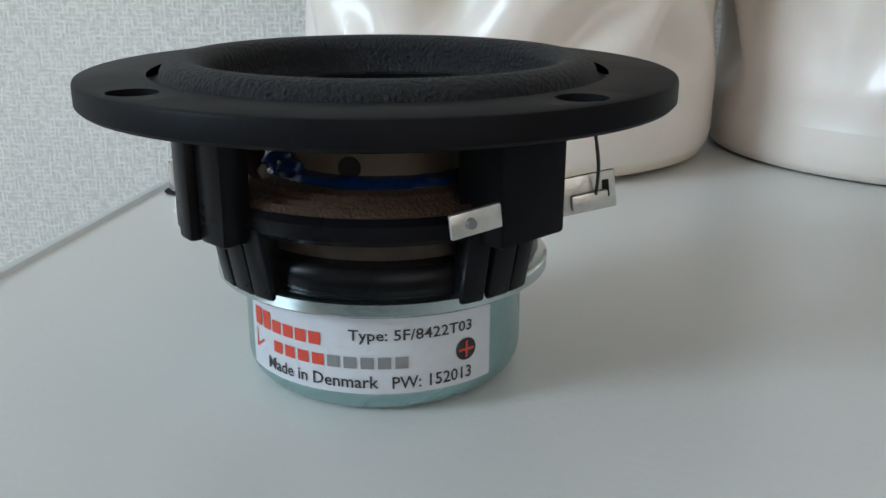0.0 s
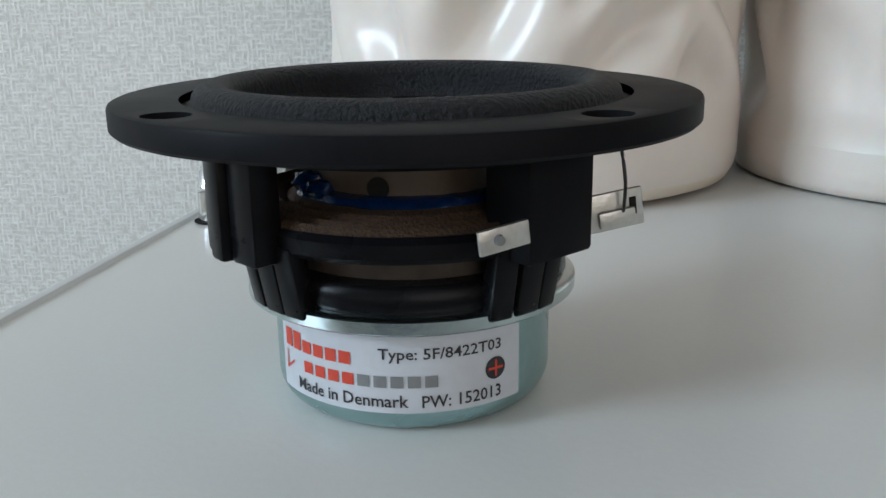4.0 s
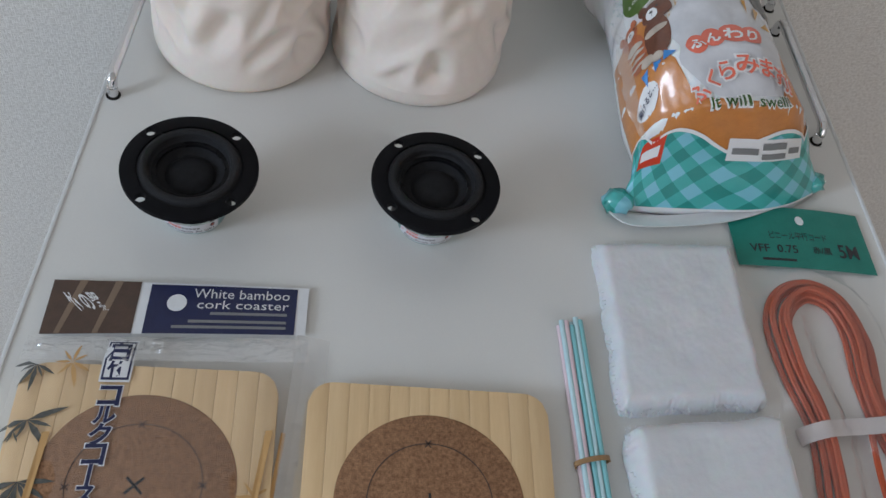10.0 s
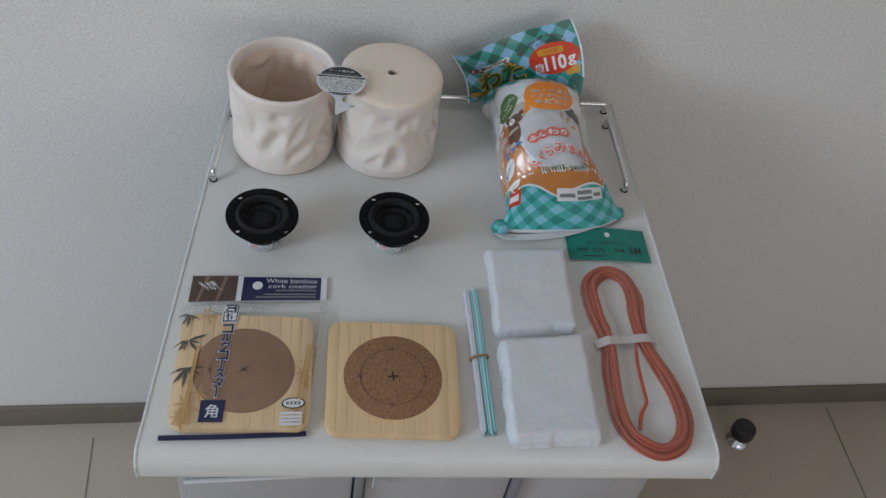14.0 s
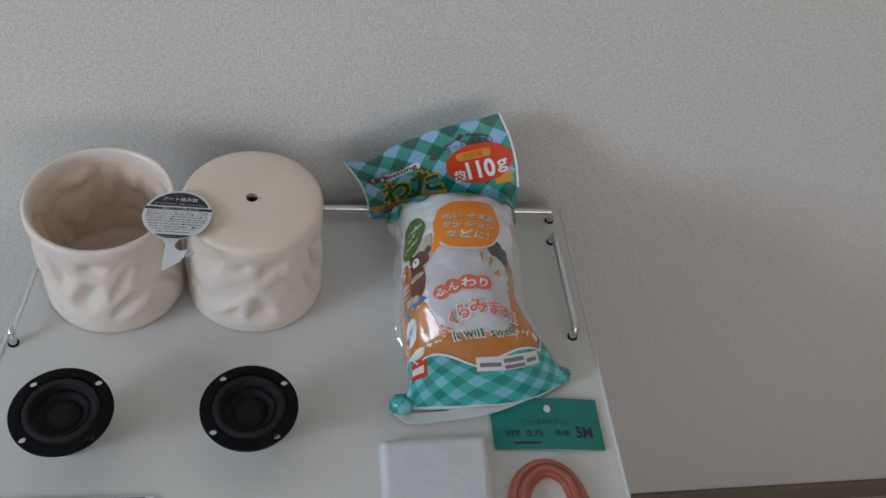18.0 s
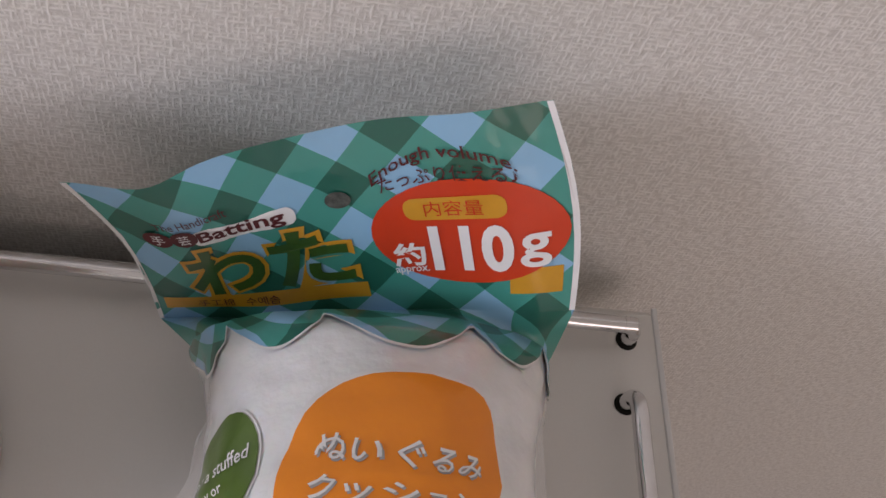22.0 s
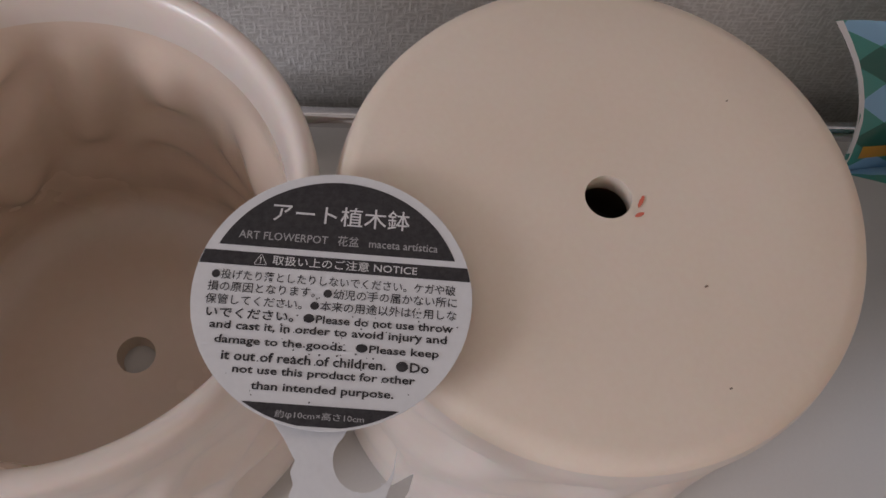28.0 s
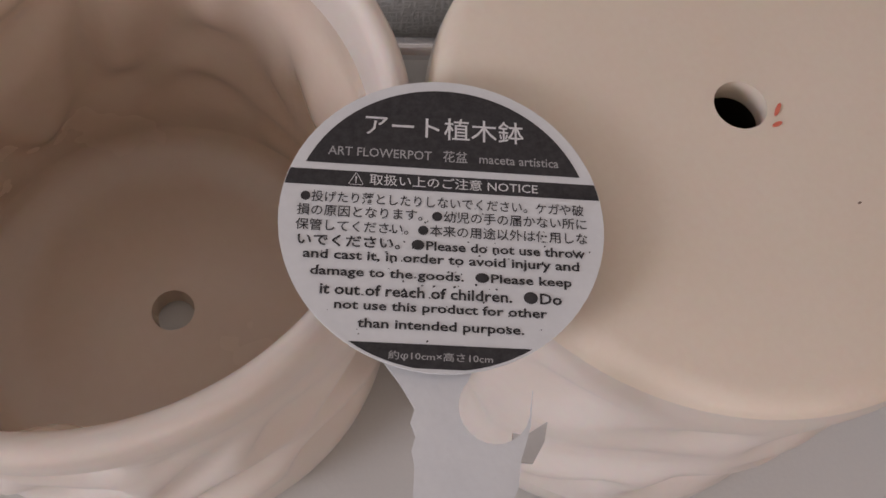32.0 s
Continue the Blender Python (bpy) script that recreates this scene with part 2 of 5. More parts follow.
M = {
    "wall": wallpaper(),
    "table": surface("white_laminate", (0.705, 0.695, 0.662), (0.67, 0.66, 0.628), 9, 0.30, 0.04, 900, rough_var=0.05),
    "edge": surface("white_edging", (0.70, 0.71, 0.70), (0.64, 0.65, 0.64), 20, 0.4, 0.05, 500),
    "cabinet": surface("grey_white_plastic", (0.42, 0.41, 0.41), (0.37, 0.365, 0.365), 14, 0.45, 0.05, 600),
    "steel_grey": surface("grey_frame", (0.20, 0.20, 0.215), (0.16, 0.16, 0.175), 40, 0.35, 0.03, 500),
    "dark_gap": plain("dark_gap", (0.03, 0.03, 0.035), 0.6),
    "clear_plastic": surface("cloudy_plastic", (0.50, 0.52, 0.55), (0.44, 0.46, 0.5), 60, 0.15, 0, 300),
    "floor": surface("beige_vinyl", (0.50, 0.425, 0.34), (0.43, 0.365, 0.29), 5, 0.42, 0.08, 260, depth=0.0006),
    "seam": plain("seam", (0.20, 0.18, 0.15), 0.7),
    "baseboard": surface("brown_baseboard", (0.20, 0.165, 0.125), (0.165, 0.135, 0.10), 8, 0.5, 0.05, 300),
    "ceiling": surface("white_ceiling", (0.84, 0.84, 0.82), (0.80, 0.80, 0.78), 6, 0.9, 0.2, 300),
    "room": surface("cream_wall", (0.78, 0.755, 0.70), (0.72, 0.695, 0.64), 5, 0.85, 0.3, 300),
    "chrome": surface("chrome", (0.78, 0.78, 0.79), (0.70, 0.70, 0.72), 40, 0.13, 0.02, 600, metal=1.0, rough_var=0.05),
    "hole": plain("dark_hole", (0.02, 0.018, 0.016), 0.8),
    "ceramic": surface("cream_glaze", (0.81, 0.725, 0.655), (0.77, 0.68, 0.605), 16, 0.34, 0.05, 260, coat=0.18, sub=0.15, rough_var=0.08),
    "bisque": surface("cream_bisque", (0.85, 0.73, 0.61), (0.815, 0.68, 0.55), 26, 0.42, 0.08, 700, coat=0.2, sub=0.1, depth=0.0004),
    "inner_glaze": surface("tan_inner_glaze", (0.87, 0.72, 0.60), (0.83, 0.67, 0.54), 22, 0.25, 0.05, 300, coat=0.5, sub=0.1),
    "card_white": surface("white_card", (0.78, 0.79, 0.80), (0.72, 0.73, 0.74), 120, 0.45, 0.05, 900),
    "ink": surface("black_ink", (0.028, 0.026, 0.028), (0.055, 0.052, 0.055), 900, 0.5, 0.05, 2500),
    "ink_white": plain("white_ink", (0.74, 0.74, 0.74), 0.5),
    "ink_pale": plain("pale_grey_ink", (0.42, 0.42, 0.42), 0.5),
    "ink_grey": plain("grey_ink", (0.22, 0.22, 0.22), 0.5),
    "frame_black": surface("satin_black_plastic", (0.004, 0.004, 0.005), (0.007, 0.007, 0.0085), 150, 0.5, 0.08, 1600, depth=0.0002),
    "gloss_black": surface("gloss_black_plastic", (0.004, 0.004, 0.0045), (0.007, 0.007, 0.0085), 120, 0.28, 0.05, 900, depth=0.0002),
    "foam": surface("black_foam", (0.003, 0.003, 0.004), (0.014, 0.0145, 0.017), 1300, 0.55, 0.9, 2000, depth=0.0008),
    "cone": surface("black_paper_cone", (0.010, 0.010, 0.011), (0.02, 0.02, 0.022), 300, 0.6, 0.25, 1800, depth=0.0003),
    "zinc": surface("zinc_plate", (0.60, 0.66, 0.66), (0.50, 0.60, 0.60), 120, 0.22, 0.05, 900, metal=1.0),
    "can": surface("bluish_zinc_can", (0.42, 0.58, 0.58), (0.34, 0.50, 0.51), 60, 0.27, 0.04, 900, metal=1.0),
    "spider": surface("brown_spider_cloth", (0.065, 0.032, 0.013), (0.040, 0.020, 0.009), 800, 0.85, 0.8, 2600, depth=0.0004),
    "former": surface("tan_former", (0.10, 0.068, 0.04), (0.07, 0.046, 0.028), 200, 0.45, 0.1, 900),
    "glue": surface("blue_glue", (0.006, 0.03, 0.11), (0.004, 0.02, 0.075), 500, 0.15, 0.3, 900, coat=0.6),
    "tin": surface("tinned_terminal", (0.66, 0.64, 0.60), (0.52, 0.50, 0.46), 300, 0.35, 0.1, 1200, metal=0.8),
    "sleeve": surface("grey_brown_sleeve", (0.085, 0.065, 0.05), (0.05, 0.038, 0.03), 220, 0.5, 0.1, 900),
    "wire": plain("black_wire", (0.02, 0.018, 0.018), 0.4),
    "sticker": surface("silver_sticker", (0.62, 0.63, 0.66), (0.56, 0.57, 0.60), 100, 0.38, 0.03, 900),
    "red_ink": plain("red_ink", (0.62, 0.06, 0.03), 0.45),
    "bamboo": surface("bamboo", (0.76, 0.545, 0.305), (0.68, 0.465, 0.245), 24, 0.42, 0.06, 240, stretch=(6, 0.35, 6), per_object=0.06, depth=0.0003),
    "cork": surface("cork", (0.40, 0.21, 0.105), (0.16, 0.075, 0.034), 650, 0.85, 0.6, 1500, depth=0.0006),
    "pencil": plain("pencil", (0.07, 0.045, 0.035), 0.6),
    "marker": plain("black_marker", (0.012, 0.012, 0.013), 0.5),
    "navy": surface("navy_print", (0.007, 0.011, 0.058), (0.010, 0.016, 0.075), 200, 0.4, 0.05, 600, coat=0.15),
    "brown_card": surface("brown_print", (0.085, 0.045, 0.028), (0.06, 0.032, 0.02), 180, 0.4, 0.1, 500, coat=0.3),
    "tan_print": plain("tan_print", (0.22, 0.15, 0.10), 0.4),
    "ochre_print": plain("ochre_print", (0.58, 0.34, 0.13), 0.4),
    "film": film("clear_film", 0.05, 0.025),
    "film_crease": film("creased_film", 0.24, 0.10),
    "photo_white": surface("pale_photo_print", (0.66, 0.66, 0.68), (0.54, 0.54, 0.565), 55, 0.35, 0.2, 180, coat=0.8, depth=0.001),
    "film_bag": film("bag_film", 0.07, 0.02),
    "straw_teal": plain("teal_straw", (0.22, 0.54, 0.57), 0.25, coat=0.4),
    "straw_light": plain("pale_blue_straw", (0.50, 0.70, 0.74), 0.25, coat=0.4),
    "straw_pink": plain("pale_pink_straw", (0.74, 0.58, 0.62), 0.25, coat=0.4),
    "band": surface("tan_rubber", (0.36, 0.21, 0.09), (0.28, 0.16, 0.07), 200, 0.55, 0.1, 900),
    "cotton": surface("cotton_wool", (0.68, 0.69, 0.715), (0.64, 0.65, 0.675), 90, 0.95, 0.08, 900, sheen=0.4, sub=0.3, depth=0.0009),
    "cable": surface("red_orange_cable", (0.50, 0.088, 0.028), (0.40, 0.066, 0.022), 40, 0.42, 0.05, 700),
    "tape": surface("milky_tape", (0.60, 0.54, 0.52), (0.52, 0.46, 0.44), 80, 0.3, 0.05, 500, coat=0.3),
    "teal_card": surface("teal_card", (0.010, 0.22, 0.17), (0.008, 0.185, 0.145), 90, 0.45, 0.05, 500),
    "rubber": surface("black_rubber", (0.016, 0.015, 0.015), (0.03, 0.028, 0.028), 120, 0.5, 0.1, 900),
    "gingham": gingham("green_gingham"),
    "hem": gingham("pale_teal_gingham", 0.0085, (0.20, 0.55, 0.66), (0.050, 0.42, 0.40), (0.010, 0.27, 0.24)),
    "fill": surface("bagged_wadding", (0.86, 0.87, 0.88), (0.76, 0.77, 0.78), 70, 0.35, 0.35, 160, coat=0.9, sub=0.15, depth=0.002),
    "orange": surface("orange_print", (0.98, 0.29, 0.008), (0.95, 0.27, 0.008), 60, 0.35, 0.1, 300, coat=0.25),
    "orange_photo": surface("orange_photo_print", (0.62, 0.235, 0.05), (0.52, 0.185, 0.04), 150, 0.35, 0.1, 900, coat=0.9),
    "olive": surface("green_print", (0.075, 0.155, 0.018), (0.065, 0.135, 0.016), 60, 0.35, 0.1, 300, coat=0.8),
    "scarlet": surface("scarlet_print", (0.68, 0.050, 0.010), (0.62, 0.045, 0.010), 60, 0.35, 0.1, 300, coat=0.3),
    "white_print": surface("white_print", (0.84, 0.84, 0.84), (0.79, 0.79, 0.79), 60, 0.35, 0.1, 300, coat=0.8),
    "gold": surface("gold_print", (0.68, 0.33, 0.02), (0.60, 0.28, 0.02), 60, 0.35, 0.1, 300, coat=0.8),
    "leaf_green": surface("dark_green_print", (0.035, 0.10, 0.012), (0.03, 0.085, 0.012), 60, 0.35, 0.1, 300, coat=0.8),
    "toy_brown": surface("brown_knit_print", (0.17, 0.055, 0.025), (0.12, 0.035, 0.018), 700, 0.4, 0.2, 900, coat=0.8),
    "toy_orange": surface("orange_knit_print", (0.52, 0.15, 0.06), (0.42, 0.11, 0.045), 700, 0.4, 0.2, 900, coat=0.8),
    "stripe": surface("pale_stripe_print", (0.62, 0.55, 0.47), (0.40, 0.32, 0.25), 9, 0.4, 0.05, 300, coat=0.8, stretch=(26, 0.3, 0.3)),
    "stripe_pale": surface("pale_grey_print", (0.60, 0.57, 0.53), (0.52, 0.49, 0.46), 60, 0.35, 0.1, 300, coat=0.8),
    "stripe_tan": plain("tan_stripe_print", (0.52, 0.36, 0.20), 0.4),
    "coral": surface("coral_print", (0.80, 0.17, 0.10), (0.74, 0.15, 0.09), 60, 0.35, 0.1, 300, coat=0.8),
    "blue_print": surface("blue_print", (0.02, 0.24, 0.62), (0.02, 0.2, 0.55), 60, 0.35, 0.1, 300, coat=0.8),
    "soot": surface("dark_grey_print", (0.03, 0.035, 0.03), (0.11, 0.11, 0.10), 500, 0.5, 0.2, 700, coat=0.6),
    "maroon": plain("maroon_print", (0.10, 0.012, 0.015), 0.4),
}


for key, value in (("frame_black", 0.09), ("gloss_black", 0.12), ("cone", 0.1), ("foam", 0.3), ("dark_gap", 0.2), ("hole", 0.1), ("ink", 0.3)):
    M[key].node_tree.nodes["Principled BSDF"].inputs["Specular IOR Level"].default_value = value


# ---- building helpers ----
def mesh_of(name, verts, faces, smooth=True, uvs=None):
    me = bpy.data.meshes.new(name)
    me.from_pydata([tuple(v) for v in verts], [], faces)
    me.update()
    if smooth:
        me.polygons.foreach_set("use_smooth", [True] * len(me.polygons))
    if uvs is not None:
        lay = me.uv_layers.new(name="UVMap")
        for lp in me.loops:
            lay.data[lp.index].uv = uvs[lp.vertex_index]
    return me


def part(name, shape, material, parent=None, label="", sharp=None):
    """Links a bmesh or a mesh as one object, under its thing if there is one."""
    if isinstance(shape, bmesh.types.BMesh):
        me = bpy.data.meshes.new(name)
        bmesh.ops.recalc_face_normals(shape, faces=shape.faces)
        shape.to_mesh(me)
        shape.free()
        me.polygons.foreach_set("use_smooth", [True] * len(me.polygons))
        me.set_sharp_from_angle(angle=radians(sharp or 40))
    else:
        me = shape
    me.materials.append(M[material] if isinstance(material, str) else material)
    ob = new(name, me)
    if parent is not None:
        ob.parent = parent
    return tagged(ob, label)


def thing(name, label, category, m=None, group="", kind=""):
    ob = new(name)
    ob.empty_display_size = 0.01
    if m is not None:
        ob.matrix_world = m
    return tagged(ob, label, category, group, kind)


def box(x0, x1, y0, y1, z0, z1, bevel=0.0, seg=2):
    bm = bmesh.new()
    bmesh.ops.create_cube(bm, size=1)
    for v in bm.verts:
        v.co = Vector((x0 + (v.co.x + 0.5) * (x1 - x0), y0 + (v.co.y + 0.5) * (y1 - y0), z0 + (v.co.z + 0.5) * (z1 - z0)))
    if bevel:
        bmesh.ops.bevel(bm, geom=bm.edges[:], offset=bevel, segments=seg, profile=0.5, affect="EDGES")
    return bm


def lathe(profile, n=64, close=False, shift=None):
    """Turns (r, z) pairs about z. shift(angle, i, r, z) may move a point outwards."""
    bm = bmesh.new()
    rings = []
    for i, (r, z) in enumerate(profile):
        if r < 1e-6:
            rings.append([bm.verts.new((0, 0, z))])
            continue
        ring = []
        for k in range(n):
            a = 2 * math.pi * k / n
            rr = r + (shift(a, i, r, z) if shift else 0)
            ring.append(bm.verts.new((rr * math.cos(a), rr * math.sin(a), z)))
        rings.append(ring)
    pairs = list(zip(rings, rings[1:])) + ([(rings[-1], rings[0])] if close else [])
    for p, q in pairs:
        for k in range(n):
            j = (k + 1) % n
            if len(p) == 1 and len(q) == 1:
                continue
            if len(p) == 1:
                bm.faces.new((p[0], q[k], q[j]))
            elif len(q) == 1:
                bm.faces.new((p[k], p[j], q[0]))
            else:
                bm.faces.new((p[k], p[j], q[j], q[k]))
    return bm


def prism(outline, z0, z1, bevel=0.0):
    """An upright slab over a convex or star-shaped outline of (x, y) pairs."""
    bm = bmesh.new()
    f = bm.faces.new([bm.verts.new((x, y, z0)) for x, y in outline])
    r = bmesh.ops.extrude_face_region(bm, geom=[f])
    for v in r["geom"]:
        if isinstance(v, bmesh.types.BMVert):
            v.co.z = z1
    if bevel:
        es = [e for e in bm.edges if abs(e.verts[0].co.z - e.verts[1].co.z) < 1e-7]
        bmesh.ops.bevel(bm, geom=es, offset=bevel, segments=2, profile=0.5, affect="EDGES")
    return bm


def spline(pts, n, closed=False):
    """Catmull-Rom through pts, n samples a span."""
    p = [Vector(q) for q in pts]
    k, out = len(p), []
    for i in range(k if closed else k - 1):
        a, b, c, d = (p[(i + j) % k] if closed else p[min(max(i + j, 0), k - 1)] for j in (-1, 0, 1, 2))
        for s in range(n):
            t = s / n
            out.append(0.5 * (2 * b + (c - a) * t + (2 * a - 5 * b + 4 * c - d) * t * t + (3 * b - a - 3 * c + d) * t**3))
    if not closed:
        out.append(p[-1].copy())
    return out


def sweep(path, section, closed=False, up=Vector((0, 0, 1)), cap=True):
    """Sweeps a closed section of (side, up) pairs along a path."""
    bm = bmesh.new()
    k, rings = len(path), []
    for i, q in enumerate(path):
        a, b = path[(i - 1) % k if closed else max(i - 1, 0)], path[(i + 1) % k if closed else min(i + 1, k - 1)]
        t = (b - a).normalized()
        ref = up if abs(t.dot(up)) < 0.98 else Vector((0, 1, 0.01))
        side = t.cross(ref).normalized()
        top = side.cross(t)
        rings.append([bm.verts.new(q + side * u + top * v) for u, v in section])
    m = len(section)
    for i in range(k if closed else k - 1):
        p, q = rings[i], rings[(i + 1) % k]
        for j in range(m):
            bm.faces.new((p[j], p[(j + 1) % m], q[(j + 1) % m], q[j]))
    if cap and not closed:
        bm.faces.new(rings[0])
        bm.faces.new(rings[-1][::-1])
    return bm


def circle(r, n=12):
    return [(r * math.cos(2 * math.pi * k / n), r * math.sin(2 * math.pi * k / n)) for k in range(n)]


def tube(pts, r, n=8, seg=12):
    return sweep(spline(pts, n), circle(r, seg))


def rounded(x0, x1, y0, y1, r, n=6):
    out = []
    for cx, cy, a in ((x1 - r, y1 - r, 0), (x0 + r, y1 - r, 90), (x0 + r, y0 + r, 180), (x1 - r, y0 + r, 270)):
        out += [(cx + r * math.cos(radians(a + 90 * k / n)), cy + r * math.sin(radians(a + 90 * k / n))) for k in range(n + 1)]
    return out


def lettering(body, width=None, height=None, bold=0.0, cuts=0):
    """A flat mesh of the words, centred, scaled to the width and (or) height in metres: vertices and faces."""
    c = bpy.data.curves.new("words", "FONT")
    c.body, c.resolution_u, c.offset = body, 4 if len(body) < 4 else 2, bold
    o = bpy.data.objects.new("words", c)
    scene.collection.objects.link(o)
    me = bpy.data.meshes.new_from_object(o)
    if cuts:
        bm = bmesh.new()
        bm.from_mesh(me)
        ys = [q.co.y for q in bm.verts]
        for k in range(1, cuts):
            at = (0, min(ys) + (max(ys) - min(ys)) * k / cuts, 0)
            bmesh.ops.bisect_plane(bm, geom=bm.verts[:] + bm.edges[:] + bm.faces[:], plane_co=at, plane_no=(0, 1, 0))
        bm.to_mesh(me)
        bm.free()
    v = np.array([p.co[:2] for p in me.vertices])
    f = [tuple(p.vertices) for p in me.polygons]
    bpy.data.objects.remove(o)
    bpy.data.curves.remove(c)
    bpy.data.meshes.remove(me)
    lo, hi = v.min(0), v.max(0)
    size = hi - lo
    sx = width / size[0] if width else height / size[1]
    sy = height / size[1] if height else sx
    return (v - (lo + hi) / 2) * (sx, sy), f


def words(name, body, mapped, material, parent, width=None, height=None, centre=(0, 0), turn=0.0, bold=0.0, cuts=0):
    """Lettering laid on a surface: mapped(u, v) gives the place of a point of the flat layout."""
    v, f = lettering(body, width, height, bold, cuts)
    c, s = math.cos(radians(turn)), math.sin(radians(turn))
    pts = [mapped(centre[0] + x * c - y * s, centre[1] + x * s + y * c) for x, y in v]
    return part(name, mesh_of(name, pts, f, False), material, parent)


def patch(name, outline, mapped, material, parent, rings=5, label="", uv=False):
    """A thin printed area over a star-shaped outline, laid on a surface."""
    n = len(outline)
    cx, cy = sum(p[0] for p in outline) / n, sum(p[1] for p in outline) / n
    flat, faces = [(cx, cy)], []
    for r in range(1, rings + 1):
        flat += [(cx + (x - cx) * r / rings, cy + (y - cy) * r / rings) for x, y in outline]
    for k in range(n):
        j = (k + 1) % n
        faces.append((0, 1 + k, 1 + j))
        for r in range(1, rings):
            a, b = 1 + (r - 1) * n, 1 + r * n
            faces.append((a + k, b + k, b + j, a + j))
    me = mesh_of(name, [mapped(x, y) for x, y in flat], faces, True, flat if uv else None)
    clear = material in ("film", "film_bag")
    if clear and sum(p.normal.z for p in me.polygons) < 0:
        me.flip_normals()
    ob = part(name, me, material, parent, label)
    ob.visible_shadow = not clear
    return ob


def oval(cx, cy, rx, ry, n=32, turn=0.0):
    c, s = math.cos(radians(turn)), math.sin(radians(turn))
    out = []
    for k in range(n):
        x, y = rx * math.cos(2 * math.pi * k / n), ry * math.sin(2 * math.pi * k / n)
        out.append((cx + x * c - y * s, cy + x * s + y * c))
    return out


def rect(x0, x1, y0, y1, n=6):
    top = [(x0 + (x1 - x0) * k / n, y1) for k in range(n)]
    right = [(x1, y1 + (y0 - y1) * k / n) for k in range(n)]
    bottom = [(x1 + (x0 - x1) * k / n, y0) for k in range(n)]
    left = [(x0, y0 + (y1 - y0) * k / n) for k in range(n)]
    return (top + right + bottom + left)[::-1]
# ---- room ----
FLOOR = -0.719
WALL_TURN = -0.745


wall_pose = pose(0, 0.4000, 0, 0, 0, WALL_TURN)
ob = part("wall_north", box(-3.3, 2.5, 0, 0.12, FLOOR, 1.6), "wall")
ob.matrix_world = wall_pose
tagged(ob, "pale grey wallpaper with woven relief behind the table", "wall", kind="structure")
ob = part("baseboard", box(-3.2, 2.5, -0.007, -0.0002, FLOOR, FLOOR + 0.053, 0.0015), "baseboard")
ob.matrix_world = wall_pose
tagged(ob, "matt brown baseboard along the foot of the wall", "baseboard", kind="structure")
ob = part("floor", box(-3.3, 2.5, -2.75, 0.52, FLOOR - 0.1, FLOOR), "floor")
tagged(ob, "beige vinyl floor tiles with fine dark joints", "floor", kind="structure")
for k in range(8):
    x = -2.372 + 0.656 * k
    part("joint", box(x - 0.0012, x + 0.0012, -2.6, 0.372, FLOOR + 0.0001, FLOOR + 0.0006), "seam", ob)
for k in range(4):
    y = -0.335 - 0.656 * k
    part("joint", box(-3.1, 2.3, y - 0.0012, y + 0.0012, FLOOR + 0.0007, FLOOR + 0.0011), "seam", ob)
ob = part("ceiling", box(-3.3, 2.5, -2.75, 0.56, 1.6, 1.7), "ceiling")
tagged(ob, "plain white ceiling", "ceiling", kind="structure")
ob = part("wall_east", box(2.3, 2.42, -2.75, 0.56, FLOOR, 1.6), "room")
tagged(ob, "plain cream wall", "wall", kind="structure")


def holed_wall(name, label, axis, at, lo, hi, gap):
    """A wall with one opening, built of four blocks in one mesh. gap: from, to, sill, head."""
    bm = bmesh.new()
    for a, b, z0, z1 in ((lo, gap[0], FLOOR, 1.6), (gap[1], hi, FLOOR, 1.6), (gap[0], gap[1], FLOOR, gap[2]), (gap[0], gap[1], gap[3], 1.6)):
        if z1 - z0 < 0.01:
            continue
        q = box(at, at + 0.12, a, b, z0, z1) if axis == "x" else box(a, b, at, at + 0.12, z0, z1)
        me = bpy.data.meshes.new("block")
        q.to_mesh(me)
        q.free()
        bm.from_mesh(me)
        bpy.data.meshes.remove(me)
    return tagged(part(name, bm, "room"), label, "wall", kind="structure")


holed_wall("wall_west", "plain cream wall with a window opening", "x", -3.22, -2.75, 0.56, (-1.90, -0.20, 0.05, 1.50))
# unseen wall; its opening is made up to go with the added fill
holed_wall("wall_south", "plain cream unseen wall with an added opening behind the fill light", "y", -2.72, -3.12, 2.3, (0.0, 2.0, FLOOR, 1.50))
win = thing("window_1", "white framed window letting in soft daylight", "window", kind="structure")
part("window_frame", box(-3.18, -3.14, -1.07, -1.03, 0.05, 1.50, 0.003), "edge", win)
for z in (0.05, 1.46):
    part("window_frame", box(-3.185, -3.135, -1.90, -0.20, z, z + 0.04, 0.003), "edge", win)

# ---- table ----
BL, BR, FL, FR = Vector((-0.1489, 0.3919, 0)), Vector((0.2929, 0.3780, 0)), Vector((-0.2094, -0.0476, 0)), Vector((0.2781, -0.0768, 0))
table = thing("side_table", "white laminate cabinet table with a rolled front edge", "table")


